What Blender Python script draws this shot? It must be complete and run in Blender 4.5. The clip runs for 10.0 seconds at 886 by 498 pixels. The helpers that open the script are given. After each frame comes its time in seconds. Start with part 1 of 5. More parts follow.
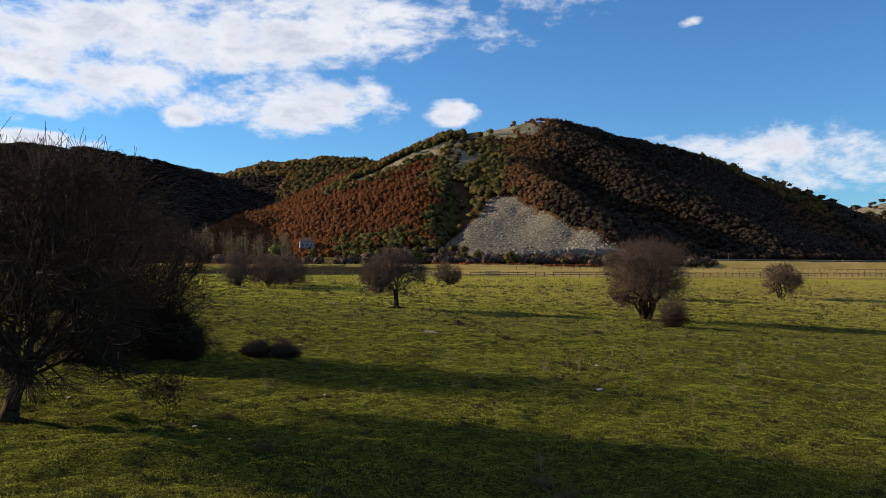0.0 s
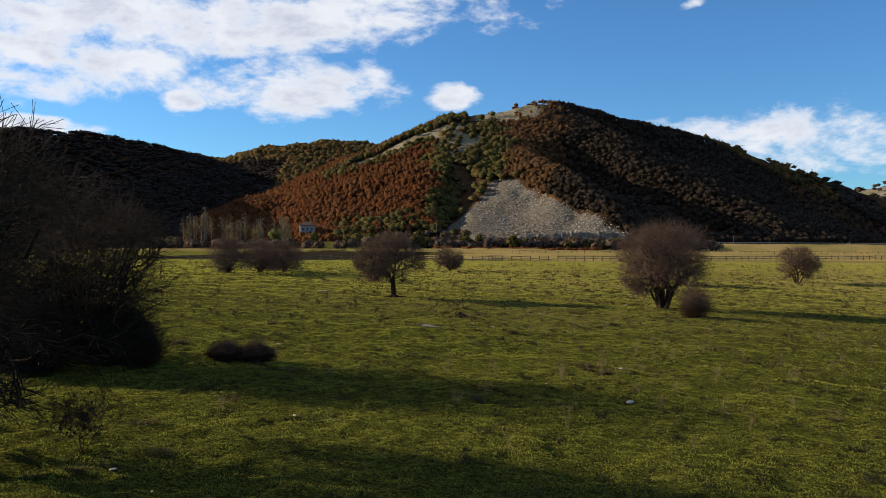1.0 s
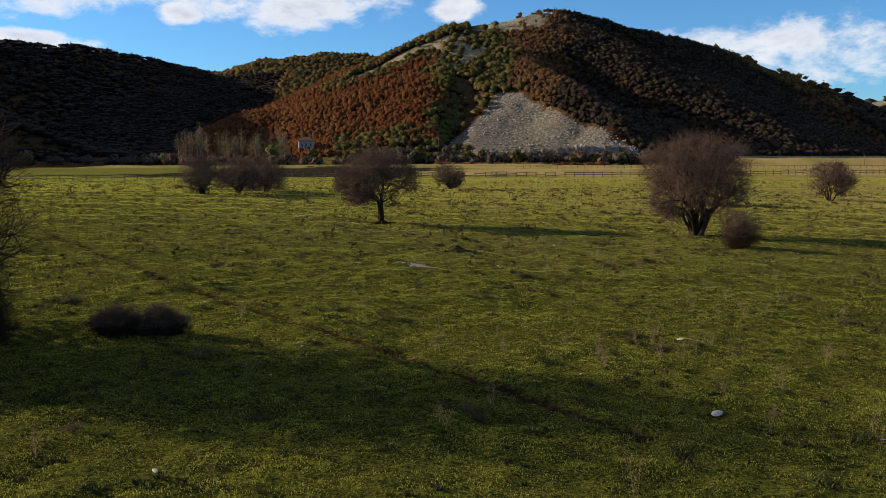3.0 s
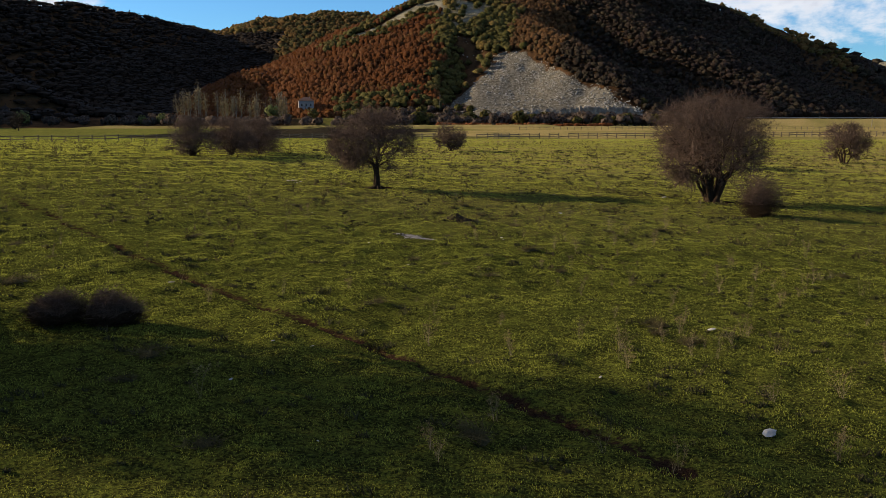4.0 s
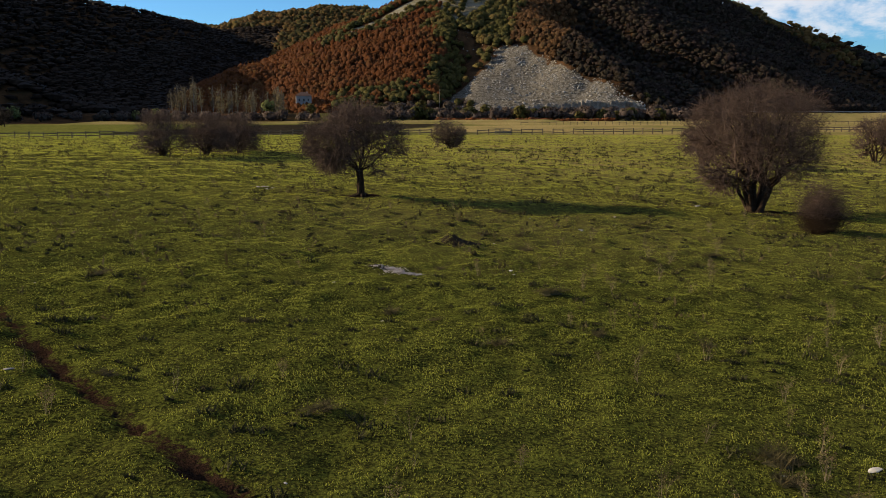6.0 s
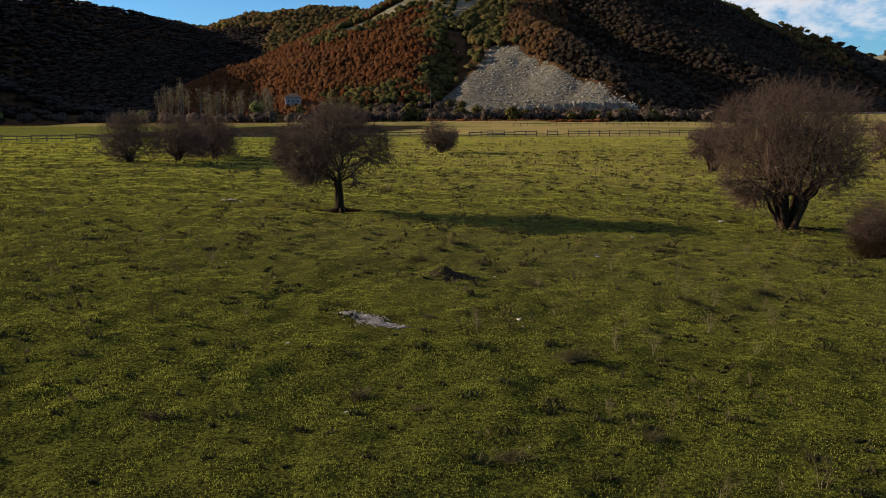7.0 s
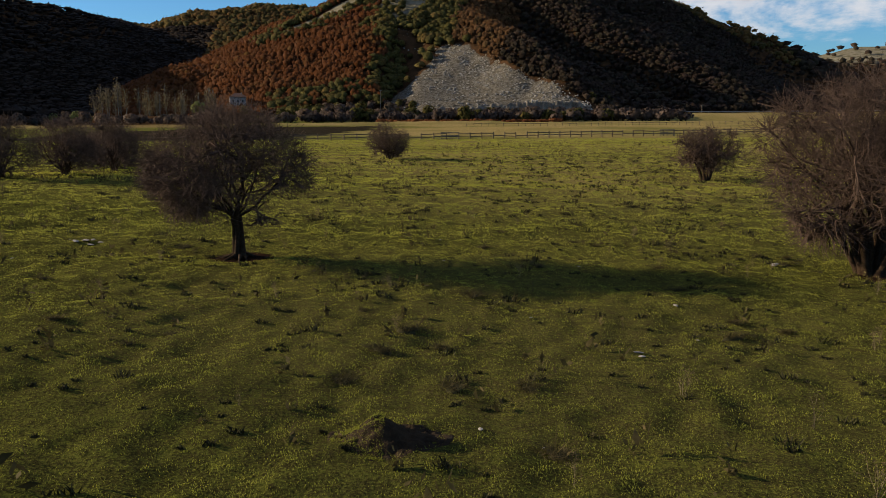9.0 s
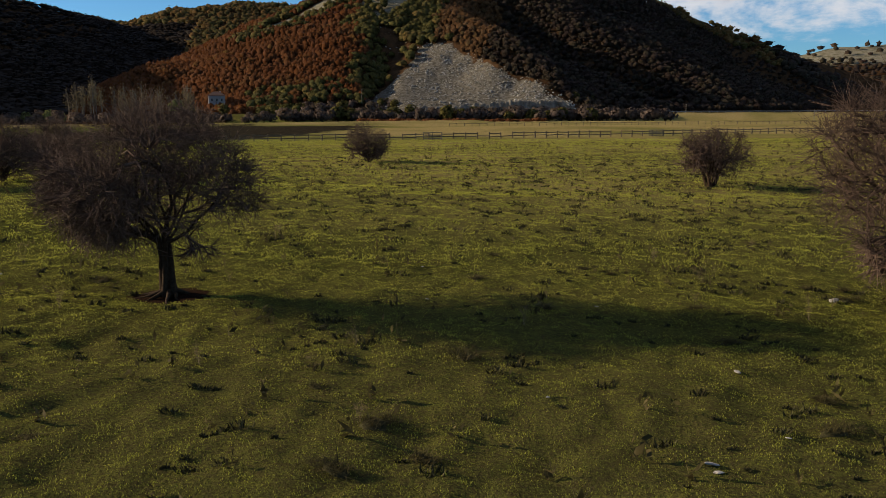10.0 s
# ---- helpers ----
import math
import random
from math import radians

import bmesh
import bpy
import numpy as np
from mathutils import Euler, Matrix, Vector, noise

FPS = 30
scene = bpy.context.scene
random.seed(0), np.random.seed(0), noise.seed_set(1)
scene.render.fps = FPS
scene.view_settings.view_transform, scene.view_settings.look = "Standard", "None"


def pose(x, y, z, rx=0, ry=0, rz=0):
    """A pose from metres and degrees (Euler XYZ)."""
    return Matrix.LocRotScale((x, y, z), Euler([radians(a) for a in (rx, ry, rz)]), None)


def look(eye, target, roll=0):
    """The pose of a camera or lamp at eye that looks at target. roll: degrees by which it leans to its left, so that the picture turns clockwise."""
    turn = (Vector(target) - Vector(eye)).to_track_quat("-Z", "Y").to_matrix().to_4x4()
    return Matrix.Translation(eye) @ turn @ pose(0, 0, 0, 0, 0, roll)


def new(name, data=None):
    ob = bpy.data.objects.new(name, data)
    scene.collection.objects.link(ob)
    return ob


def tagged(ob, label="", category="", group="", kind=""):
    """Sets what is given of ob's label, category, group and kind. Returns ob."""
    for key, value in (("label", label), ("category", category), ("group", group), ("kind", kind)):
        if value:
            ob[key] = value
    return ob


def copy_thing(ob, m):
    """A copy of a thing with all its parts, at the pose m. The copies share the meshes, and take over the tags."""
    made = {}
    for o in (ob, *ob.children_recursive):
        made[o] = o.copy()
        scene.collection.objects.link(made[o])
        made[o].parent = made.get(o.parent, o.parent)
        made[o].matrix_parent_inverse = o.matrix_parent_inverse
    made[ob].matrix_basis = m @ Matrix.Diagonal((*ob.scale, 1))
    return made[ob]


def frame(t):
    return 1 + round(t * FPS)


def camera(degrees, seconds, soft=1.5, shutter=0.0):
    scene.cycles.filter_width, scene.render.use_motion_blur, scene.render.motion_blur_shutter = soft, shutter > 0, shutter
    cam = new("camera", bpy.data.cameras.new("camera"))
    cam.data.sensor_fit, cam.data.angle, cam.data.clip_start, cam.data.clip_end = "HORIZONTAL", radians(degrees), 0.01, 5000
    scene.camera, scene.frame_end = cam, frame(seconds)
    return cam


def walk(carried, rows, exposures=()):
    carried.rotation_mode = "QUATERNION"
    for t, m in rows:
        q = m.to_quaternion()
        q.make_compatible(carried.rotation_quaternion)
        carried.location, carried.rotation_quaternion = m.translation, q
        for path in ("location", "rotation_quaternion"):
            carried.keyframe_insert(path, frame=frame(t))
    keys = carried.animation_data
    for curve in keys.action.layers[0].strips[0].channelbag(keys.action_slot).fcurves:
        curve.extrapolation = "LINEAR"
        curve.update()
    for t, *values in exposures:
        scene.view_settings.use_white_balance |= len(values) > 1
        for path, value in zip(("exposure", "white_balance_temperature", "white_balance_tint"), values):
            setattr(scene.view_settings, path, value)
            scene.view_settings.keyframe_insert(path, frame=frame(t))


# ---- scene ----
cam = camera(54.9, 10.0, soft=0.8)
PATH = [
    (0, (0.351, 2.311, 4.8), (0.273, 4.31, 4.818), 0.5),
    (0.5, (0.321, 5.01, 4.818), (0.239, 7.008, 4.834), 0.3),
    (1, (0.247, 7.873, 4.882), (0.165, 9.871, 4.862), 0.3),
    (1.5, (0.239, 10.767, 4.916), (0.155, 12.764, 4.848), 0.1),
    (2, (0.239, 13.565, 4.945), (0.154, 15.559, 4.828), 0.0),
    (2.5, (0.272, 16.046, 4.965), (0.185, 18.037, 4.797), 0.0),
    (3, (0.311, 18.127, 4.959), (0.223, 20.114, 4.741), 0.0),
    (4.5, (0.316, 22.987, 4.962), (0.224, 24.958, 4.638), 0.1),
    (5, (0.288, 24.889, 4.95), (0.194, 26.861, 4.627), 0.0),
    (5.5, (0.275, 27.234, 4.955), (0.179, 29.205, 4.634), -0.0),
    (7, (-0.009, 35.814, 5.076), (-0.081, 37.787, 4.759), -0.1),
    (7.5, (-0.088, 39.028, 5.127), (-0.15, 41.002, 4.81), -0.1),
    (8, (-0.146, 42.3, 5.154), (-0.189, 44.274, 4.837), -0.2),
    (8.5, (-0.201, 45.52, 5.184), (-0.196, 47.494, 4.865), -0.2),
    (9, (-0.216, 48.69, 5.182), (-0.177, 50.664, 4.864), -0.3),
    (9.5, (-0.156, 51.813, 5.19), (-0.096, 53.786, 4.871), -0.3),
    (10, (-0.096, 54.834, 5.205), (-0.016, 56.807, 4.885), -0.2),
]
walk(cam, [(t, look(eye, target, roll)) for t, eye, target, roll in PATH], [(0.0, 1.02), (5.0, 1.00), (10.0, 0.65)])


# world: clear sky with fair-weather clouds, low sun
SUN_FROM = Vector((-0.928, 0.21, 0.309))
sky_world = bpy.data.worlds.new("sky")
scene.world = sky_world
sky_world.use_nodes = True
wt = sky_world.node_tree
for n in list(wt.nodes):
    wt.nodes.remove(n)


class Nodes:
    """Short hand for building a node tree."""

    def __init__(self, tree):
        self.tree = tree

    def add(self, kind, **sets):
        n = self.tree.nodes.new(kind)
        for k, v in sets.items():
            setattr(n, k, v)
        return n

    def link(self, a, b):
        self.tree.links.new(a, b)

    def put(self, socket, v):
        if isinstance(v, bpy.types.NodeSocket):
            self.link(v, socket)
        else:
            socket.default_value = v

    def math(self, op, a, b=0.0, c=0.0, clamp=False):
        n = self.add("ShaderNodeMath", operation=op, use_clamp=clamp)
        for s, v in zip(n.inputs, (a, b, c)):
            self.put(s, v)
        return n.outputs[0]

    def mix(self, f, a, b, blend="MIX"):
        n = self.add("ShaderNodeMix", data_type="RGBA", blend_type=blend)
        self.put(n.inputs[0], f)
        for s, v in ((n.inputs[6], a), (n.inputs[7], b)):
            self.put(s, (*v, 1) if isinstance(v, tuple) and len(v) == 3 else v)
        return n.outputs[2]

    def noise(self, vec, scale, detail=4, rough=0.55, distort=0.0):
        n = self.add("ShaderNodeTexNoise")
        if vec is not None:
            self.link(vec, n.inputs["Vector"])
        n.inputs["Scale"].default_value, n.inputs["Detail"].default_value = scale, detail
        n.inputs["Roughness"].default_value, n.inputs["Distortion"].default_value = rough, distort
        return n.outputs["Fac"]

    def ramp(self, f, lo, hi):
        n = self.add("ShaderNodeMapRange", interpolation_type="SMOOTHSTEP")
        self.put(n.inputs["Value"], f)
        n.inputs["From Min"].default_value, n.inputs["From Max"].default_value = lo, hi
        return n.outputs["Result"]


def build_sky():
    n = Nodes(wt)
    sky = n.add("ShaderNodeTexSky", sky_type="NISHITA", sun_disc=False)
    sky.sun_elevation, sky.sun_rotation = math.asin(SUN_FROM.z), math.atan2(SUN_FROM.x, SUN_FROM.y)
    sky.altitude, sky.air_density, sky.dust_density, sky.ozone_density = 1000, 1.0, 0.3, 2.0
    co = n.add("ShaderNodeTexCoord").outputs["Generated"]
    sep = n.add("ShaderNodeSeparateXYZ")
    n.link(co, sep.inputs[0])
    x, y, z = sep.outputs
    az = n.math("MULTIPLY", n.math("ARCTAN2", x, y), 57.3)
    el = n.math("MULTIPLY", n.math("ARCSINE", z), 57.3)
    # banks of cloud: azimuth, elevation, half sizes, lean
    banks = (  # the last figure thins a bank
        (-17, 14.2, 21, 2.7, 0.10, 1), (-28, 10.9, 10, 2.6, 0.05, 1), (-12.2, 9.9, 7.2, 2.1, 0.03, 1), (-1.8, 9.6, 1.9, 1.0, 0.1, 1),
             (-19.3, 8.7, 1.6, 0.8, 0.0, 1), (23, 6.2, 14, 2.7, -0.03, 0.6), (-29, 6.8, 5, 0.7, 0.0, 1),
             (13.6, 14.9, 1.5, 0.4, 0.25, 0.3), (75, 13, 30, 3, 0.0, 1))
    dens = None
    for a0, e0, ra, re, lean, thin in banks:
        da = n.math("SUBTRACT", az, a0)
        de = n.math("SUBTRACT", n.math("SUBTRACT", el, e0), n.math("MULTIPLY", da, lean))
        q = n.math("ADD", n.math("POWER", n.math("ABSOLUTE", n.math("DIVIDE", da, ra)), 2.0),
                   n.math("POWER", n.math("ABSOLUTE", n.math("DIVIDE", de, re)), 2.0))
        v = n.math("SUBTRACT", float(thin), q)
        dens = v if dens is None else n.math("MAXIMUM", dens, v)
    stretch = n.add("ShaderNodeVectorMath", operation="MULTIPLY")
    n.link(co, stretch.inputs[0])
    stretch.inputs[1].default_value = (1, 1, 2.0)
    billow = n.noise(stretch.outputs[0], 9, 8, 0.62, 0.35)
    fine = n.noise(stretch.outputs[0], 30, 6, 0.6)
    # unseen broken cloud overhead, added to whiten and lift the light in shadows
    dens = n.math("MAXIMUM", dens, n.math("ADD", -1.5, n.math("MULTIPLY", n.ramp(el, 19, 32), 1.65)))
    shape = n.math("ADD", n.math("MAXIMUM", dens, -1.5), n.math("MULTIPLY", n.math("SUBTRACT", billow, 0.5), 3.6))
    shape = n.math("ADD", shape, n.math("MULTIPLY", n.math("SUBTRACT", fine, 0.5), 1.7))
    cover = n.math("MULTIPLY", n.ramp(shape, -0.2, 0.85), 0.96)
    shade = n.ramp(n.noise(stretch.outputs[0], 13, 5, 0.55, 0.3), 0.38, 0.62)
    thick = n.ramp(shape, 0.35, 1.5)
    white = n.mix(n.math("MULTIPLY", n.math("MULTIPLY", shade, thick), 0.6), (7.4, 7.6, 8.1), (3.2, 3.6, 4.9))
    blue = n.mix(1.0, sky.outputs[0], (0.52, 0.93, 1.32), "MULTIPLY")
    bg = n.add("ShaderNodeBackground")
    n.link(n.mix(cover, blue, white), bg.inputs["Color"])
    bg.inputs["Strength"].default_value = 0.058
    out = n.add("ShaderNodeOutputWorld")
    n.link(bg.outputs[0], out.inputs[0])


build_sky()
sun = new("sun", bpy.data.lights.new("sun", "SUN"))
sun.data.energy, sun.data.angle, sun.data.color = 5.0, radians(0.53), (1.0, 0.83, 0.58)
sun.matrix_world = look(SUN_FROM * 300, (0, 0, 0))


# ---- materials ----
def material(name, rough=0.9):
    m = bpy.data.materials.new(name)
    m.use_nodes = True
    n = Nodes(m.node_tree)
    bsdf = m.node_tree.nodes["Principled BSDF"]
    bsdf.inputs["Roughness"].default_value = rough
    bsdf.inputs["Specular IOR Level"].default_value = 0.2 if rough < 0.8 else 0.06
    return m, n, bsdf


def bump(n, bsdf, height, strength, dist):
    b = n.add("ShaderNodeBump")
    b.inputs["Strength"].default_value, b.inputs["Distance"].default_value = strength, dist
    n.link(height, b.inputs["Height"])
    n.link(b.outputs[0], bsdf.inputs["Normal"])


def attribute(n, name):
    return n.add("ShaderNodeAttribute", attribute_name=name).outputs["Fac"]


def mottled(name, dark, light, size, rough=0.9, relief=0.4, dist=0.02, fine=5.0, island=0.0):
    """A matt natural surface: two colours mixed at two scales, with relief."""
    m, n, bsdf = material(name, rough)
    pos = n.add("ShaderNodeNewGeometry").outputs["Position"]
    a, b = n.noise(pos, 1.0 / size, 5, 0.6), n.noise(pos, fine / size, 4, 0.65)
    f = n.math("ADD", n.math("MULTIPLY", n.ramp(a, 0.3, 0.7), 0.55), n.math("MULTIPLY", n.ramp(b, 0.3, 0.7), 0.45))
    col = n.mix(f, dark, light)
    if island:
        r = n.add("ShaderNodeNewGeometry").outputs["Random Per Island"]
        hsv = n.add("ShaderNodeHueSaturation")
        n.put(hsv.inputs["Value"], n.math("ADD", 1 - island, n.math("MULTIPLY", r, 2 * island)))
        n.link(col, hsv.inputs["Color"])
        col = hsv.outputs[0]
    n.link(col, bsdf.inputs["Base Color"])
    bump(n, bsdf, b, relief, dist)
    return m


def leafy(name, colours, patch, island=0.35, through_light=0.35, octaves=3, crown=0.0, leaf=0.0, mixing=0.0):
    """Foliage: species colours in patches of that many metres, each clump a little lighter or darker."""
    m, n, bsdf = material(name, 0.8)
    geo = n.add("ShaderNodeNewGeometry")
    own = geo.outputs["Random Per Island"]
    f = n.noise(geo.outputs["Position"], 1.0 / patch, octaves, 0.7)
    if mixing:  # neighbours differ in kind
        f = n.math("ADD", n.math("MULTIPLY", f, 1 - mixing), n.math("MULTIPLY", n.math("ADD", 0.2, n.math("MULTIPLY", own, 0.6)), mixing))
    ramp = n.add("ShaderNodeValToRGB")
    els = ramp.color_ramp.elements
    while len(els) < len(colours):
        els.new(0.5)
    for i, c in enumerate(colours):
        els[i].position, els[i].color = 0.28 + 0.44 * i / max(1, len(colours) - 1), (*c, 1)
    n.link(f, ramp.inputs[0])
    hsv = n.add("ShaderNodeHueSaturation")
    value = n.math("ADD", 1 - island, n.math("MULTIPLY", own, 2 * island))
    if crown:  # whole crowns lighter or darker than their neighbours
        tree = n.ramp(n.noise(geo.outputs["Position"], 1.0 / crown, 1, 0.5), 0.3, 0.7)
        value = n.math("MULTIPLY", value, n.math("ADD", 0.68, n.math("MULTIPLY", tree, 0.6)))
    if leaf:  # sprays of leaves within a crown
        spray = n.noise(geo.outputs["Position"], 1.0 / leaf, 4, 0.65)
        value = n.math("MULTIPLY", value, n.math("ADD", 0.62, n.math("MULTIPLY", n.ramp(spray, 0.3, 0.7), 0.72)))
        bump(n, bsdf, spray, 0.9, leaf)
    n.put(hsv.inputs["Value"], value)
    n.link(ramp.outputs[0], hsv.inputs["Color"])
    n.link(hsv.outputs[0], bsdf.inputs["Base Color"])
    tr = n.add("ShaderNodeBsdfTranslucent")
    n.link(hsv.outputs[0], tr.inputs[0])
    mx = n.add("ShaderNodeMixShader")
    mx.inputs[0].default_value = through_light
    n.link(bsdf.outputs[0], mx.inputs[1])
    n.link(tr.outputs[0], mx.inputs[2])
    n.link(mx.outputs[0], m.node_tree.nodes["Material Output"].inputs[0])
    return m


def ground_material():
    m, n, bsdf = material("meadow_and_hillside", 1.0)
    bsdf.inputs["Specular IOR Level"].default_value = 0.0
    pos = n.add("ShaderNodeNewGeometry").outputs["Position"]
    big, mid = n.noise(pos, 0.07, 4, 0.6), n.noise(pos, 0.55, 4, 0.65)
    small, grain = n.noise(pos, 6.0, 5, 0.72), n.noise(pos, 30, 3, 0.7)
    turf = n.mix(n.ramp(mid, 0.35, 0.68), (0.033, 0.034, 0.009), (0.061, 0.062, 0.014))
    moss = n.ramp(n.noise(pos, 1.4, 5, 0.7), 0.46, 0.62)
    turf = n.mix(n.math("MULTIPLY", moss, 0.8), turf, (0.098, 0.105, 0.018))
    turf = n.mix(n.math("MULTIPLY", n.ramp(big, 0.42, 0.7), 0.55), turf, (0.058, 0.060, 0.014))
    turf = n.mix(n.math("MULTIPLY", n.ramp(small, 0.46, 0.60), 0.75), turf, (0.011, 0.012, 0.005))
    tuft = n.noise(pos, 17, 4, 0.7)
    # lit tuft tops and near-black shade between them are put into the colour
    turf = n.mix(n.math("MULTIPLY", n.ramp(tuft, 0.48, 0.62), 0.7), turf, (0.128, 0.138, 0.022))
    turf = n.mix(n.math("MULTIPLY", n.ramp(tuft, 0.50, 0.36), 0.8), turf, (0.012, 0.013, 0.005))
    turf = n.mix(n.math("MULTIPLY", n.ramp(grain, 0.55, 0.68), 0.35), turf, (0.12, 0.108, 0.032))
    # darker green patch that puts a slope's shade into the turf colour
    turf = n.mix(n.math("MULTIPLY", attribute(n, "thin"), 0.3), turf, n.mix(n.ramp(small, 0.35, 0.65), (0.040, 0.048, 0.013), (0.015, 0.018, 0.007)))
    sward = n.mix(n.ramp(mid, 0.3, 0.7), (0.066, 0.070, 0.015), (0.118, 0.122, 0.024))
    turf = n.mix(attribute(n, "sward"), turf, sward)
    straw = n.mix(n.ramp(small, 0.35, 0.7), (0.20, 0.148, 0.055), (0.33, 0.245, 0.100))
    far_strip = n.noise(pos, 0.025, 3, 0.6)
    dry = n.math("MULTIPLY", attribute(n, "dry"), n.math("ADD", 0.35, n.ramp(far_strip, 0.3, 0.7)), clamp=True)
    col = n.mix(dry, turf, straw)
    bog = n.ramp(n.math("ADD", attribute(n, "marsh"), n.math("MULTIPLY", n.math("SUBTRACT", n.noise(pos, 0.045, 5, 0.65), 0.5), 1.4)), 0.42, 0.58)
    col = n.mix(bog, col, n.mix(n.ramp(mid, 0.35, 0.65), (0.016, 0.013, 0.009), (0.036, 0.029, 0.019)))
    earth = n.mix(n.ramp(grain, 0.3, 0.7), (0.013, 0.008, 0.006), (0.050, 0.027, 0.017))
    soil = n.ramp(n.math("ADD", attribute(n, "soil"), n.math("MULTIPLY", n.math("SUBTRACT", small, 0.5), 1.1)), 0.40, 0.62)
    col = n.mix(soil, col, earth)
    # hillside under the woods: leaf litter, bleached grass and limestone
    litter = n.mix(n.ramp(n.noise(pos, 0.12, 5, 0.7), 0.35, 0.65), (0.034, 0.020, 0.011), (0.080, 0.042, 0.020))
    col = n.mix(attribute(n, "hill"), col, litter)
    bleached = n.mix(n.ramp(n.noise(pos, 0.10, 6, 0.7), 0.35, 0.65), (0.11, 0.096, 0.058), (0.21, 0.185, 0.135))
    bald = n.ramp(n.math("ADD", attribute(n, "bald"), n.math("MULTIPLY", n.math("SUBTRACT", n.noise(pos, 0.06, 4, 0.6), 0.5), 0.9)), 0.4, 0.6)
    col = n.mix(bald, col, bleached)
    stone = n.mix(n.ramp(n.noise(pos, 0.5, 6, 0.75), 0.4, 0.62), (0.062, 0.052, 0.038), (0.165, 0.146, 0.118))
    stony = n.ramp(n.math("ADD", attribute(n, "scree"), n.math("MULTIPLY", n.math("SUBTRACT", n.noise(pos, 0.16, 5, 0.7), 0.5), 1.3)), 0.45, 0.6)
    col = n.mix(stony, col, stone)
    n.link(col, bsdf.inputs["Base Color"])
    bump(n, bsdf, n.math("ADD", small, n.math("ADD", n.math("MULTIPLY", tuft, 0.55), n.math("MULTIPLY", grain, 0.25))), 1.0, 0.16)
    return m


def fade_wood(name, dark, light):
    m, n, bsdf = material(name, 0.85)
    co = n.add("ShaderNodeTexCoord").outputs["Object"]
    st = n.add("ShaderNodeVectorMath", operation="MULTIPLY")
    n.link(co, st.inputs[0])
    st.inputs[1].default_value = (9, 9, 1.5)
    g = n.noise(st.outputs[0], 3, 5, 0.6)
    r = n.add("ShaderNodeObjectInfo").outputs["Random"]
    f = n.math("ADD", n.math("MULTIPLY", g, 0.7), n.math("MULTIPLY", r, 0.4), clamp=True)
    n.link(n.mix(f, dark, light), bsdf.inputs["Base Color"])
    bump(n, bsdf, g, 0.5, 0.01)
    return m


M_GROUND = ground_material()
M_BARK = mottled("hawthorn_bark", (0.018, 0.011, 0.006), (0.064, 0.040, 0.024), 0.12, 0.9, 0.9, 0.03)
M_TWIG = mottled("hawthorn_twigs", (0.044, 0.029, 0.022), (0.122, 0.080, 0.060), 0.8, 0.8, 0.2, 0.01, 5.0, 0.35)
# twigs darkened in colour to carry the unlit side of backlit crowns
M_TWIG_SHADED = mottled("shade_dark_twigs", (0.013, 0.0095, 0.0065), (0.040, 0.028, 0.019), 0.8, 0.85, 0.2, 0.01, 5.0, 0.35)
M_BRAMBLE = leafy("bramble_leaves", [(0.024, 0.018, 0.013), (0.042, 0.028, 0.020), (0.05, 0.042, 0.024)], 0.6)
M_GRASS = leafy("grass_blades", [(0.132, 0.138, 0.024), (0.190, 0.198, 0.031), (0.236, 0.242, 0.037), (0.262, 0.245, 0.050)], 2.2, 0.2, 0.4, 5)
# yellower far blades, also lightened to carry the sun on their tips
M_GRASS_LIGHTENED = leafy("sun_lightened_blades", [(0.212, 0.214, 0.034), (0.285, 0.285, 0.043), (0.330, 0.323, 0.051), (0.35, 0.318, 0.074)], 3.0, 0.2, 0.45, 5)
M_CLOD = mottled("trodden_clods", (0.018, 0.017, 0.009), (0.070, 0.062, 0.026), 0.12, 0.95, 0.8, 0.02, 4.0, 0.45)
M_STALK = mottled("dead_stalks", (0.10, 0.076, 0.045), (0.27, 0.21, 0.13), 0.3, 0.9, 0.2, 0.005, 4.0, 0.3)
M_WEED = leafy("dry_weed", [(0.034, 0.029, 0.011), (0.062, 0.050, 0.018), (0.125, 0.094, 0.042)], 0.5, 0.35, 0.2)
M_WEED_PALE = leafy("pale_dead_weed", [(0.085, 0.062, 0.028), (0.15, 0.108, 0.052), (0.22, 0.17, 0.095)], 0.5, 0.3, 0.25)
M_RUST = leafy("autumn_beech_leaves", [(0.080, 0.027, 0.010), (0.124, 0.042, 0.011), (0.096, 0.036, 0.012), (0.115, 0.058, 0.016)], 34, 0.2, 0.25, 3, 0, 0, 0.35)
M_OLIVE = leafy("oak_leaves", [(0.054, 0.051, 0.015), (0.094, 0.080, 0.020), (0.066, 0.060, 0.017), (0.125, 0.078, 0.022)], 22, 0.22, 0.25, 3, 0, 0.9, 0.55)
M_RUSSET = leafy("russet_oak_leaves", [(0.060, 0.040, 0.016), (0.108, 0.051, 0.018), (0.090, 0.046, 0.019), (0.080, 0.056, 0.020)], 24, 0.2, 0.2, 3, 0, 0.9, 0.45)
# oak brown, darkened further to stand for shade on the right flank
M_BROWN = leafy("shade_dimmed_oak_leaves", [(0.027, 0.018, 0.013), (0.041, 0.026, 0.019), (0.032, 0.026, 0.015), (0.052, 0.030, 0.020)], 26, 0.2, 0.15, 3, 0, 0.9, 0.45)
# near-black because the left hill's shade is put into this colour
M_SHADED_WOOD = leafy("shade_darkened_wood", [(0.014, 0.009, 0.0065), (0.019, 0.0125, 0.008), (0.0165, 0.0115, 0.0075)], 24, 0.1, 0.05, 3, 0, 0, 0.3)
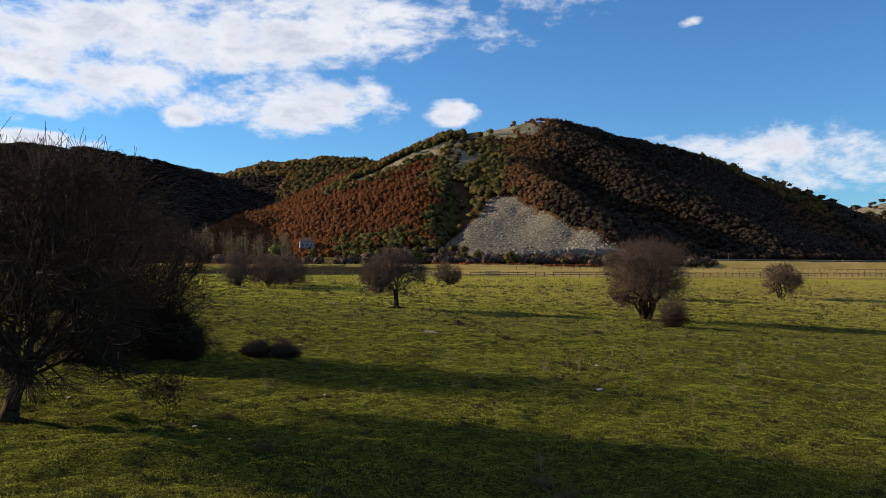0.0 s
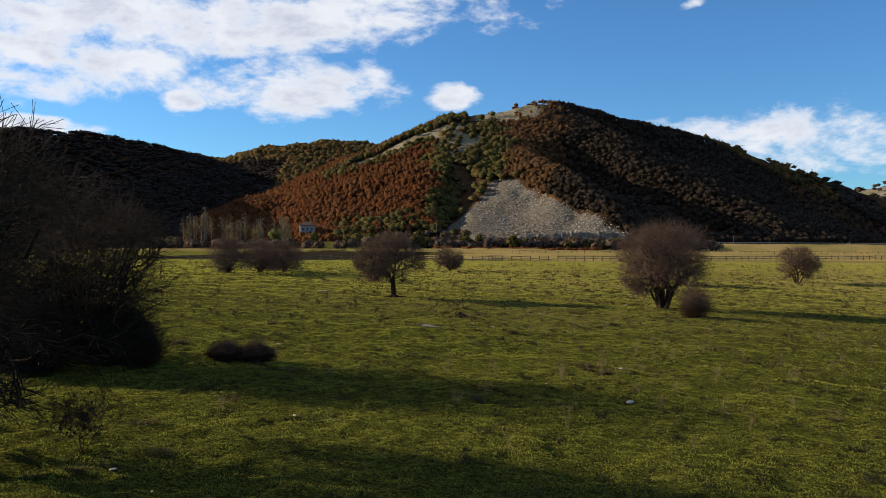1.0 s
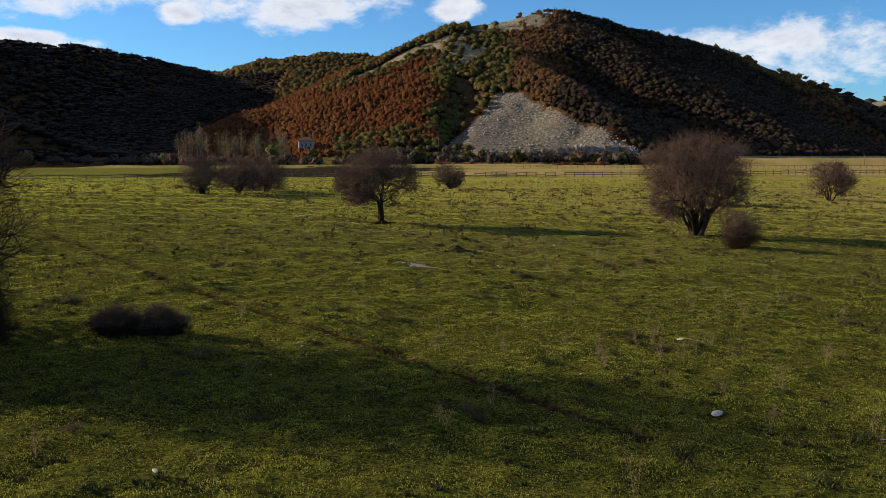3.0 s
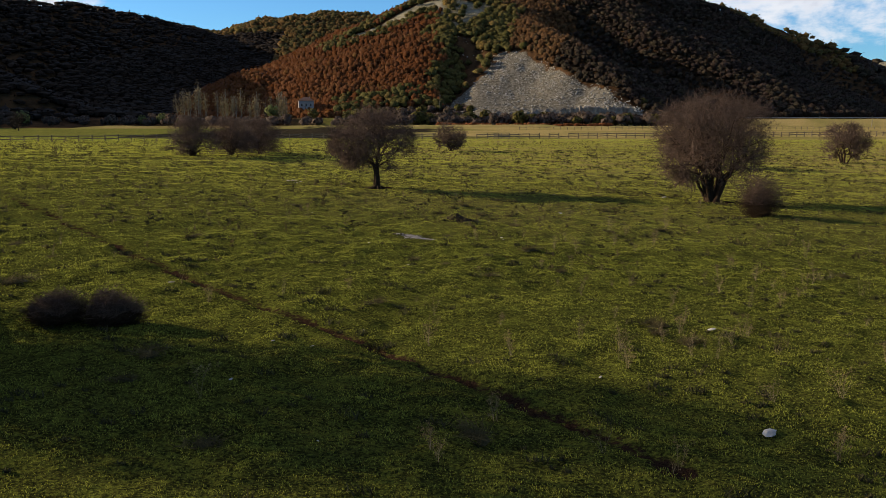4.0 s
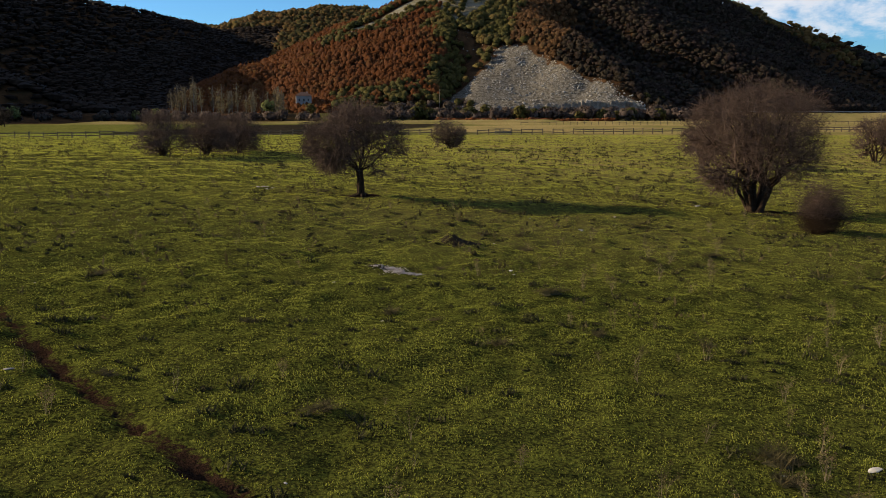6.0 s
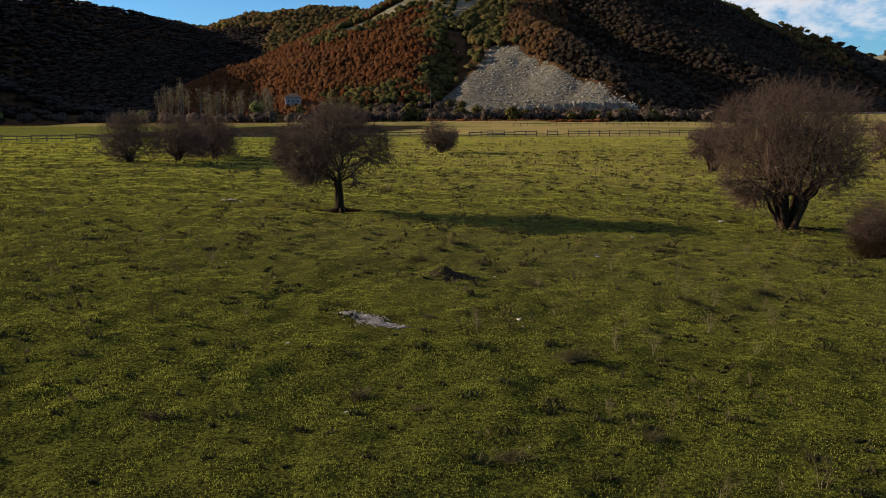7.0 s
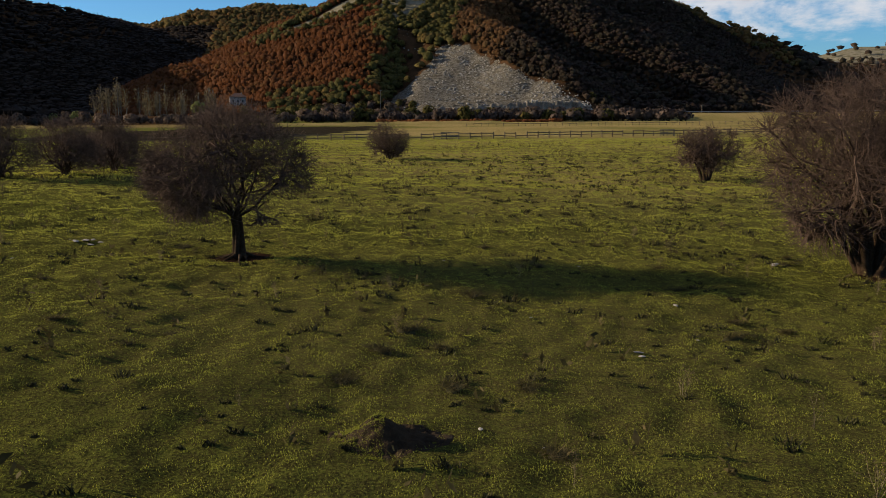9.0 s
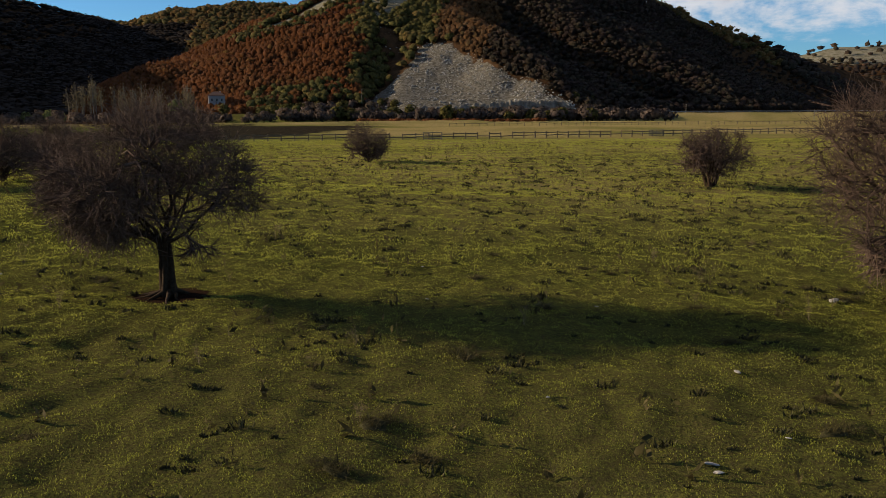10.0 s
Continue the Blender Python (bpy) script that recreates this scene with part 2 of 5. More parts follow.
M_MIXED = leafy("mixed_wood_leaves", [(0.085, 0.055, 0.018), (0.072, 0.062, 0.018), (0.115, 0.060, 0.018), (0.096, 0.074, 0.020)], 26, 0.18, 0.25, 3, 0, 0, 0.45)
M_POPLAR = leafy("poplar_twigs", [(0.085, 0.066, 0.040), (0.12, 0.095, 0.055), (0.14, 0.112, 0.045)], 5)
M_SHRUB = leafy("roadside_shrub", [(0.058, 0.040, 0.032), (0.094, 0.068, 0.055), (0.072, 0.056, 0.036)], 9)
M_SHRUB_GREEN = leafy("willow_leaves", [(0.10, 0.11, 0.035), (0.15, 0.15, 0.05)], 4)
M_BRACKEN = leafy("bracken", [(0.10, 0.035, 0.014), (0.16, 0.06, 0.022)], 5)
M_ROCK = mottled("limestone", (0.15, 0.132, 0.112), (0.37, 0.34, 0.30), 0.9, 0.9, 0.8, 0.05, 6.0, 0.25)
M_GRAVEL = mottled("crushed_gravel", (0.15, 0.125, 0.11), (0.36, 0.32, 0.29), 0.25, 0.95, 0.5, 0.02, 6.0, 0.3)
M_CLIFF = mottled("limestone_face", (0.075, 0.062, 0.048), (0.23, 0.20, 0.165), 3.0, 0.9, 1.0, 0.4, 6.0)
M_EARTH = mottled("turned_earth", (0.016, 0.011, 0.007), (0.046, 0.031, 0.018), 0.3, 0.95, 0.9, 0.05)
M_FENCE = fade_wood("weathered_rail_wood", (0.07, 0.052, 0.034), (0.17, 0.13, 0.085))
M_POLE = fade_wood("pole_wood", (0.09, 0.075, 0.055), (0.22, 0.19, 0.15))
M_ASPHALT = mottled("asphalt", (0.04, 0.04, 0.042), (0.075, 0.073, 0.07), 2.0, 0.85, 0.3, 0.01, 20.0)
M_STEEL = mottled("galvanised_steel", (0.20, 0.20, 0.195), (0.32, 0.31, 0.30), 1.5, 0.45, 0.1, 0.005)
M_PLASTER = mottled("house_plaster", (0.24, 0.20, 0.18), (0.33, 0.285, 0.26), 2.0, 0.9, 0.3, 0.02)
M_TILE = mottled("roof_tiles", (0.10, 0.055, 0.04), (0.17, 0.10, 0.07), 0.8, 0.85, 0.6, 0.05)
M_DARKGLASS = mottled("window_glass", (0.02, 0.022, 0.025), (0.05, 0.05, 0.055), 0.6, 0.15, 0.05, 0.002)
M_FRAMEWOOD = mottled("painted_frame", (0.24, 0.20, 0.16), (0.38, 0.33, 0.28), 0.4, 0.7, 0.2, 0.004)


# ---- the lie of the land ----

def ridge(X, Y, pts, slope, r):
    """Height of a rounded crest along the points (x, y, height) with even flanks."""
    out = np.full(X.shape, -500.0)
    for (ax, ay, ah), (bx, by, bh) in zip(pts[:-1], pts[1:]):
        dx, dy = bx - ax, by - ay
        t = np.clip(((X - ax) * dx + (Y - ay) * dy) / (dx * dx + dy * dy), 0, 1)
        d = np.hypot(X - ax - t * dx, Y - ay - t * dy)
        out = np.maximum(out, ah + t * (bh - ah) - slope * (np.sqrt(d * d + r * r) - r))
    return out


def step(a, b, v):
    t = np.clip((v - a) / (b - a), 0, 1)
    return t * t * (3 - 2 * t)


def waves(X, Y, size, seed):
    """Cheap smooth relief, about -1 to 1, with bumps of about that size."""
    rng = np.random.RandomState(seed)
    out = np.zeros(X.shape)
    for i in range(7):
        a, f, p = rng.uniform(0, 6.283), 6.283 / size * rng.uniform(0.6, 1.6), rng.uniform(0, 6.283)
        out += np.sin((X * np.cos(a) + Y * np.sin(a)) * f + p + 1.3 * np.sin((Y * np.cos(a) - X * np.sin(a)) * f * 0.6 + p * 2))
    return out / 4.0


CRESTS = (
    ([(62, 898, 144), (-10, 880, 131), (-50, 862, 92), (-81, 836, 70), (-129, 792, 58), (-180, 738, 40), (-203, 692, 18), (-214, 660, 0)], 0.47, 22),
    ([(62, 898, 144), (121, 900, 139), (166, 925, 130), (222, 958, 123), (298, 1000, 108), (370, 1022, 89), (446, 1046, 68), (538, 1057, 42), (680, 1040, 6)], 0.80, 14),
    ([(80, 885, 132), (128, 797, 90), (162, 768, 70), (178, 756, 46), (190, 748, 20), (196, 744, 2)], 0.72, 7),
    ([(20, 780, 88), (46, 700, 69), (70, 650, 51), (88, 612, 31), (99, 580, 10)], 0.80, 6),
    ([(0, 578, 10), (50, 574, 12), (90, 571, 8)], 0.9, 3),
    ([(-900, 560, 100), (-480, 640, 97), (-398, 694, 93), (-386, 813, 104), (-371, 928, 109), (-352, 1021, 107), (-345, 1076, 105), (-420, 1250, 115)], 0.60, 15),
    # crest out of view, added to throw shade on the road's left end
    ([(-445, 395, 85), (-450, 480, 95), (-472, 560, 96), (-480, 640, 97)], 0.60, 15),
    ([(-460, 540, 66), (-300, 515, 33), (-268, 505, 22), (-215, 512, 3)], 0.5, 8),
    ([(-560, 1180, 110), (-335, 1200, 117), (-280, 1215, 135), (-216, 1230, 143), (-170, 1238, 141), (-130, 1240, 137), (0, 1240, 130), (200, 1240, 100)], 0.40, 30),
    ([(560, 1500, 60), (740, 1640, 105), (800, 1640, 118), (930, 1620, 126), (1300, 1600, 150)], 0.35, 40),
)


TROUGHS = (
    ([(84, 756, 0), (120, 700, 0), (165, 660, 0), (190, 600, 0)], 24, 24),
    ([(150, 868, 0), (215, 828, 0), (275, 770, 0)], 20, 28),
    ([(-15, 700, 0), (-18, 660, 0), (-24, 600, 0)], 10, 12),
)


def line_distance(X, Y, pts):
    out = np.full(np.shape(X), 1e6)
    for (ax, ay), (bx, by) in zip(pts[:-1], pts[1:]):
        dx, dy = bx - ax, by - ay
        t = np.clip(((X - ax) * dx + (Y - ay) * dy) / (dx * dx + dy * dy), 0, 1)
        out = np.minimum(out, np.hypot(X - ax - t * dx, Y - ay - t * dy))
    return out


BANK = [(-150, 352), (-95, 366), (-60, 374), (-34, 392), (-12, 420), (30, 440)]


def road_y(X):
    """The road's middle line along the foot of the hills."""
    return 512 - 0.0005 * np.clip(X, -420, 420) ** 2


def hill_height(X, Y):
    total = np.zeros(X.shape)
    for pts, slope, r in CRESTS:
        total += np.exp(np.clip(ridge(X, Y, pts, slope, r), -60, 400) / 5.0)
    h = 5.0 * np.log(total + 1.0)
    for pts, depth, wide in TROUGHS:
        h = h - depth * np.exp(-(ridge(X, Y, pts, 1.0, 0.01) / wide) ** 2) * step(2, 30, h)
    rough = waves(X, Y, 60, 3) * 1.8 + waves(X, Y, 24, 4) * 0.8
    return h - 0.4 + rough * step(8, 40, h)


def field_height(X, Y):
    lean = -0.034 * np.clip(X, -40, 55) * (1 - step(90, 185, Y))
    bank = 1.1 * np.exp(-(line_distance(X, Y, BANK) / 7) ** 2)
    return lean + bank + 0.085 * waves(X, Y, 6, 5) + 0.046 * waves(X, Y, 1.7, 6) + (0.024 * waves(X, Y, 0.62, 7) + 0.010 * waves(X, Y, 0.36, 8)) * (1 - step(70, 90, Y))


def ground_height(X, Y):
    X, Y = np.asarray(X, float), np.asarray(Y, float)
    land = field_height(X, Y) + np.maximum(hill_height(X, Y), 0) * step(300, 420, np.hypot(X, Y))
    off = np.abs(Y - road_y(X))
    bank = 1 - step(5, 17, off)
    return land * (1 - bank) + 3.9 * bank


# ---- mesh helpers ----
def np_mesh(name, verts, *faces):
    """A mesh from numpy arrays; each of faces is (count, corners)."""
    me = bpy.data.meshes.new(name)
    verts = np.asarray(verts, np.float32)
    me.vertices.add(len(verts))
    me.vertices.foreach_set("co", verts.ravel())
    faces = [np.asarray(f, np.int32) for f in faces if len(f)]
    loops = np.concatenate([f.ravel() for f in faces])
    counts = np.concatenate([np.full(len(f), f.shape[1], np.int32) for f in faces])
    starts = np.concatenate([[0], np.cumsum(counts)[:-1]]).astype(np.int32)
    me.loops.add(len(loops))
    me.loops.foreach_set("vertex_index", loops)
    me.polygons.add(len(counts))
    me.polygons.foreach_set("loop_start", starts)
    me.update(calc_edges=True)
    return me


def smooth(me):
    me.polygons.foreach_set("use_smooth", np.ones(len(me.polygons), bool))
    return me


def part(name, data, mat, parent=None, label=""):
    """Links a mesh (or a bmesh) as one object, under a thing or part if one is given."""
    if isinstance(data, bmesh.types.BMesh):
        me = bpy.data.meshes.new(name)
        data.to_mesh(me)
        data.free()
        data = me
    if not data.materials:
        data.materials.append(mat)
    ob = new(name, data)
    if parent is not None:
        ob.parent = parent
    return tagged(ob, label)


def thing(name, m, label, category, group="", kind=""):
    ob = new(name)
    ob.matrix_world = m
    ob.empty_display_size = 0.2
    return tagged(ob, label, category, group, kind)


def gz(x, y):
    return float(ground_height(np.array([x]), np.array([y]))[0])


def tubes(segs, sides):
    """One mesh's arrays of tapered tubes, from rows (x0 y0 z0 x1 y1 z1 r0 r1)."""
    s = np.asarray(segs, float)
    p0, p1, r0, r1 = s[:, :3], s[:, 3:6], s[:, 6], s[:, 7]
    d = p1 - p0
    d /= np.maximum(np.linalg.norm(d, axis=1, keepdims=True), 1e-6)
    ref = np.where(np.abs(d[:, 2:3]) > 0.9, [[1.0, 0, 0]], [[0, 0, 1.0]])
    u = np.cross(d, ref)
    u /= np.linalg.norm(u, axis=1, keepdims=True)
    w = np.cross(d, u)
    a = np.arange(sides) * 2 * np.pi / sides
    ring = u[:, None, :] * np.cos(a)[None, :, None] + w[:, None, :] * np.sin(a)[None, :, None]
    v = np.concatenate([p0[:, None] + ring * r0[:, None, None], p1[:, None] + ring * r1[:, None, None]], 1)
    k = np.arange(sides)
    one = np.stack([k, (k + 1) % sides, (k + 1) % sides + sides, k + sides], 1)
    f = (np.arange(len(s)) * 2 * sides)[:, None, None] + one[None]
    return v.reshape(-1, 3), f.reshape(-1, 4)


def soft_normals(me, normals):
    """Shade a crown of many clumps as one rounded mass."""
    normals = normals / np.maximum(np.linalg.norm(normals, axis=1, keepdims=True), 1e-5)
    me.normals_split_custom_set_from_vertices(normals.tolist())
    return me


def clumps(rng, count, radius, size, flat=1.0, shell=0.55, lobes=5):
    """Leaf clumps: small bent quads spread through a lobed crown about the origin."""
    lob = rng.normal(size=(lobes, 3))
    lob /= np.linalg.norm(lob, axis=1, keepdims=True)
    d = rng.normal(size=(count, 3))
    d /= np.linalg.norm(d, axis=1, keepdims=True)
    swell = 0.72 + 0.38 * np.clip((d @ lob.T).max(1), 0, 1) ** 2
    r = radius * swell * (shell + (1 - shell) * rng.rand(count) ** 0.6)
    c = d * r[:, None]
    c[:, 2] *= flat
    nrm = d + rng.normal(size=(count, 3)) * 0.38
    nrm /= np.linalg.norm(nrm, axis=1, keepdims=True)
    t = np.cross(nrm, rng.normal(size=(count, 3)))
    t /= np.maximum(np.linalg.norm(t, axis=1, keepdims=True), 1e-5)
    b = np.cross(nrm, t)
    s = size * (0.6 + 0.8 * rng.rand(count))[:, None]
    v = np.stack([c - t * s - b * s * 0.6, c + t * s * 0.8 - b * s, c + t * s + b * s * 0.7, c - t * s * 0.7 + b * s], 1)
    v[:, 2] += nrm * s * 0.5
    return v.reshape(-1, 3), np.arange(count * 4).reshape(-1, 4)


# ---- ground: one sheet from the meadow to the far hills ----
RUT = [(-24, 64), (-16, 54.7), (-9.7, 47.2), (-6.2, 43.3), (-4.0, 41.1), (-2.1, 39.3), (0.3, 36.8), (1.6, 35.4), (3.2, 33.2)]


def axis(*spans):
    out = [np.arange(a, b, s) for a, b, s in spans]
    return np.concatenate(out + [[spans[-1][1]]])


def shaded_turf(X, Y):
    """1 on the patch darkened and thinned in place of turf turned from the sun."""
    q = np.hypot((X + 1.5) / 11, (Y - 67.5) / 7.5) + 0.22 * waves(X, Y, 4.5, 117) + 0.12 * waves(X, Y, 1.4, 118)
    return 1 - step(0.6, 1.15, q)


def build_ground():
    xs = axis((-4500, -1500, 250), (-1500, -700, 40), (-700, -60, 7), (-60, -26, 1.2), (-26, -13, 0.4), (-13, 13, 0.19), (13, 26, 0.4), (26, 60, 1.2), (60, 450, 7), (450, 1500, 25), (1500, 4500, 250))
    ys = axis((-600, -40, 80), (-40, 10, 4), (10, 78, 0.21), (78, 90, 0.4), (90, 130, 0.8), (130, 300, 3), (300, 960, 6), (960, 1400, 12), (1400, 2000, 30), (2000, 4600, 250))
    X, Y = np.meshgrid(xs, ys)
    Z = ground_height(X, Y)
    h = hill_height(X, Y)
    # the worn track sinks a hand's width into the turf
    wob = waves(X, Y, 1.8, 11)
    rd = line_distance(X + 0.12 * wob, Y + 0.12 * wob, RUT)
    worn = np.clip(0.58 + 0.45 * waves(X, Y, 2.2, 12) + 0.25 * waves(X, Y, 0.7, 13), 0.25, 1)
    Z = Z - 0.20 * np.exp(-(rd / 0.28) ** 2) * worn + 0.03 * np.exp(-((rd - 0.45) / 0.2) ** 2)
    v = np.stack([X, Y, Z], -1).reshape(-1, 3)
    nx, ny = len(xs), len(ys)
    i = (np.arange(ny - 1)[:, None] * nx + np.arange(nx - 1)[None]).ravel()
    me = np_mesh("ground", v, np.stack([i, i + 1, i + nx + 1, i + nx], 1))
    smooth(me)
    hill = step(1.0, 4, h) * step(330, 380, np.hypot(X, Y)) * step(4, 14, Y - road_y(X))
    # litter colour also laid on the left field's end, in place of hill shade
    hill = np.maximum(hill, step(70, 110, -X) * step(345, 375, Y))
    soil = 0.95 * np.exp(-(rd / 0.30) ** 2) * np.clip(0.4 + 0.6 * worn, 0, 1)
    for tx, ty, tr in ((-6.72, 78.1, 1.3), (15.7, 77.0, 1.6), (-12.0, 24.3, 0.8)):
        soil = np.maximum(soil, 0.95 * np.exp(-(np.hypot(X - tx, (Y - ty) * 1.3) / tr) ** 4))
    marsh = 1.15 * np.exp(-((X + 50 - 0.12 * (Y - 300)) / 34) ** 4 - ((Y - 290) / 80) ** 4)
    dry = step(205, 240, Y - 0.1 * X) * (1 - 0.8 * marsh) * (0.08 + 0.92 * step(-50, 0, X))
    # straw from the mid meadow on, also lightening it in place of low sunlight
    dry = np.maximum(dry, (0.16 * step(50, 70, Y) + 0.40 * step(76, 130, Y)) * (0.10 + 0.90 * step(-45, 5, X)))
    dry = np.maximum(dry, np.exp(-(line_distance(X, Y, BANK) / 11) ** 4))
    bald = np.maximum(0, 1 - np.hypot((X - 30) / 52, (Y - 868) / 44) ** 2)
    bald = np.maximum(bald, 1 - line_distance(X, Y, CREST_LINE) / 24)
    bald = np.maximum(bald, step(-8, 6, inside_by(X, Y, ROCKY)))
    bald = np.maximum(bald, 0.9 * step(60, 100, h) * step(560, 640, X))
    scree = scree_zone(X, Y)
    for name, arr in (("hill", hill), ("sward", step(185, 225, Y)), ("thin", shaded_turf(X, Y)), ("soil", soil), ("dry", dry), ("marsh", marsh), ("bald", np.clip(bald, 0, 1)), ("scree", scree)):
        me.attributes.new(name, "FLOAT", "POINT").data.foreach_set("value", np.asarray(arr, np.float32).ravel())
    me.materials.append(M_GROUND)
    return tagged(new("ground", me), "short grazed meadow rising into wooded limestone hills", "ground", kind="structure")


CREST_LINE = [(-112, 768), (-95, 778), (-78, 796), (-60, 810), (-38, 822), (-16, 836)]
CHUTE = [(-19, 722), (-9, 706), (3, 690)]
GULLY = [(-19, 718), (-14, 692), (-11, 664), (-22, 604)]
ROCKY = [(-47, 808), (-25, 818), (-8, 808), (11, 808), (2, 775), (-10, 752), (-22, 742), (-31, 758)]
SCREE = [(-22, 552), (-26, 604), (-20, 638), (-6, 646), (4, 668), (9, 688), (16, 692), (31, 678), (43, 657), (57, 629), (74, 609), (88, 590), (101, 572), (106, 552)]


def inside_by(X, Y, pts):
    """Metres inside an outline (negative outside)."""
    ins = np.zeros(np.shape(X), bool)
    for (ax, ay), (bx, by) in zip(pts, pts[1:] + pts[:1]):
        ins ^= ((ay > Y) != (by > Y)) & (X < (bx - ax) * (Y - ay) / (by - ay if by != ay else 1e-9) + ax)
    return np.where(ins, 1, -1) * line_distance(X, Y, pts + pts[:1])


def scree_zone(X, Y):
    """1 on the open stony slope under the hill's middle, 0 off it."""
    return step(-4, 4, inside_by(X, Y, SCREE) + 2.5 * waves(X, Y, 13, 35))


build_ground()


# ---- far woods: uncountable, one object a kind of wood ----
def crown_shape(rng, sprays, rise):
    """A far tree's crown, one metre in radius: a lobed, dented leaf mass with sprays of leaves standing out of it."""
    bm = bmesh.new()
    bmesh.ops.create_icosphere(bm, subdivisions=2 if sprays > 20 else 1, radius=1.0)
    bmesh.ops.delete(bm, geom=[v for v in bm.verts if v.co.z < -0.55], context="VERTS")
    lobes = rng.normal(size=(7, 3))
    lobes[:, 2] = np.abs(lobes[:, 2]) * 0.9
    lobes /= np.linalg.norm(lobes, axis=1, keepdims=True)
    bm.verts.index_update()
    v = np.array([q.co[:] for q in bm.verts])
    near = np.sort(v @ lobes.T, 1)
    v = v * (0.62 + 0.46 * np.clip(near[:, -1:], 0, 1) ** 3 + 0.12 * np.clip(near[:, -2:-1], 0, 1) + rng.uniform(-0.2, 0.2, (len(v), 1)))
    tri = np.array([[q.index for q in f.verts] for f in bm.faces])
    bm.free()
    nv = v + (0, 0, rise)
    # sprays
    k = rng.randint(0, len(v), sprays)
    c = v[k] * rng.uniform(0.95, 1.3, (sprays, 1))
    t = rng.normal(size=(sprays, 3))
    t = t / np.linalg.norm(t, axis=1, keepdims=True) * rng.uniform(0.16, 0.42, (sprays, 1))
    b = np.cross(t, rng.normal(size=(sprays, 3)))
    b = b / np.linalg.norm(b, axis=1, keepdims=True) * rng.uniform(0.12, 0.28, (sprays, 1))
    q = np.stack([c - t, c + b, c + t], 1).reshape(-1, 3)
    tri2 = len(v) + np.arange(3 * sprays).reshape(-1, 3)
    return np.concatenate([v, q]), np.concatenate([tri, tri2]), np.concatenate([nv, np.repeat(nv[k], 3, 0)])


def build_woods():
    rng = np.random.RandomState(21)
    pts = []
    for x0, x1, y0, y1, s in ((-300, 330, 500, 965, 3.25), (330, 640, 560, 1010, 6.5), (-520, -300, 430, 760, 5.6), (-430, -300, 330, 430, 5.6), (-300, -180, 380, 500, 5.2), (-520, -300, 760, 1120, 7), (-300, -225, 965, 1120, 7), (-400, 300, 965, 1290, 6.2), (470, 1150, 1350, 1800, 13)):
        gx, gy = np.meshgrid(np.arange(x0, x1, s), np.arange(y0, y1, s))
        p = np.stack([gx.ravel(), gy.ravel()], 1) + rng.uniform(-0.45, 0.45, (gx.size, 2)) * s
        pts.append(np.concatenate([p, np.full((len(p), 1), s)], 1))
    p = np.concatenate(pts)
    X, Y, S = p.T
    h, z = hill_height(X, Y), ground_height(X, Y)
    e = 4.0
    slope_to_eye = (ground_height(X + X / np.hypot(X, Y) * e, Y + Y / np.hypot(X, Y) * e) - z) / e
    bald = np.maximum(1 - np.hypot((X - 30) / 44, (Y - 868) / 38) ** 2, 1 - line_distance(X, Y, CREST_LINE) / 15)
    rocky = inside_by(X, Y, ROCKY)
    patchy = waves(X, Y, 30, 33)
    keep = (h > 2.0) & (np.hypot(X, Y) > 385) & ((Y > road_y(X) + 22) | ((X < -170) & (np.abs(Y - road_y(X)) > 8))) & (scree_zone(X, Y) < 0.3)
    keep &= ~((X > -74) & (X < -10) & (Y < 604 + 5 * patchy))
    keep &= ~((bald > 0) & (rng.rand(len(X)) > 0.04))
    keep &= ~((rocky > 0) & (rng.rand(len(X)) > 0.16 + 0.3 * np.clip(patchy, 0, 1)))
    gully = (line_distance(X - 4, Y, GULLY) < 7)
    keep &= ~((gully | (line_distance(X, Y, CHUTE) < 4)) & (rng.rand(len(X)) > 0.08))
    keep &= ~((X > 98) & (X < 460) & (h < 12) & ((h < 3.5) | (rng.rand(len(X)) < 0.45)))
    keep &= ~((slope_to_eye < -0.1) & (rng.rand(len(X)) > 0.14))
    keep &= ~((X > 560) & (h > 85) & (rng.rand(len(X)) > 0.25))
    # the kinds of wood, split by bearing and outline to fit the camera's view
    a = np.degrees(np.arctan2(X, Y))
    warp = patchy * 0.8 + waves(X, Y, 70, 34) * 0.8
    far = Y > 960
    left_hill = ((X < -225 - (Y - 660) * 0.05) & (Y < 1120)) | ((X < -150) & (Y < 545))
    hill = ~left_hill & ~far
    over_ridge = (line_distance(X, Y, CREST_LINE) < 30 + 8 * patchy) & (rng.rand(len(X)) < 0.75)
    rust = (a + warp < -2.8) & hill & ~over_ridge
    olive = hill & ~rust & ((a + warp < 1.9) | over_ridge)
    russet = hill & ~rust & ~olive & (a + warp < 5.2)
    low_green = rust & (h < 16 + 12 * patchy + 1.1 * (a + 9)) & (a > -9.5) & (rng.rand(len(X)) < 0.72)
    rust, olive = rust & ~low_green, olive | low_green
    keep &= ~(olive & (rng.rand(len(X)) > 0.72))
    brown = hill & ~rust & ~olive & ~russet
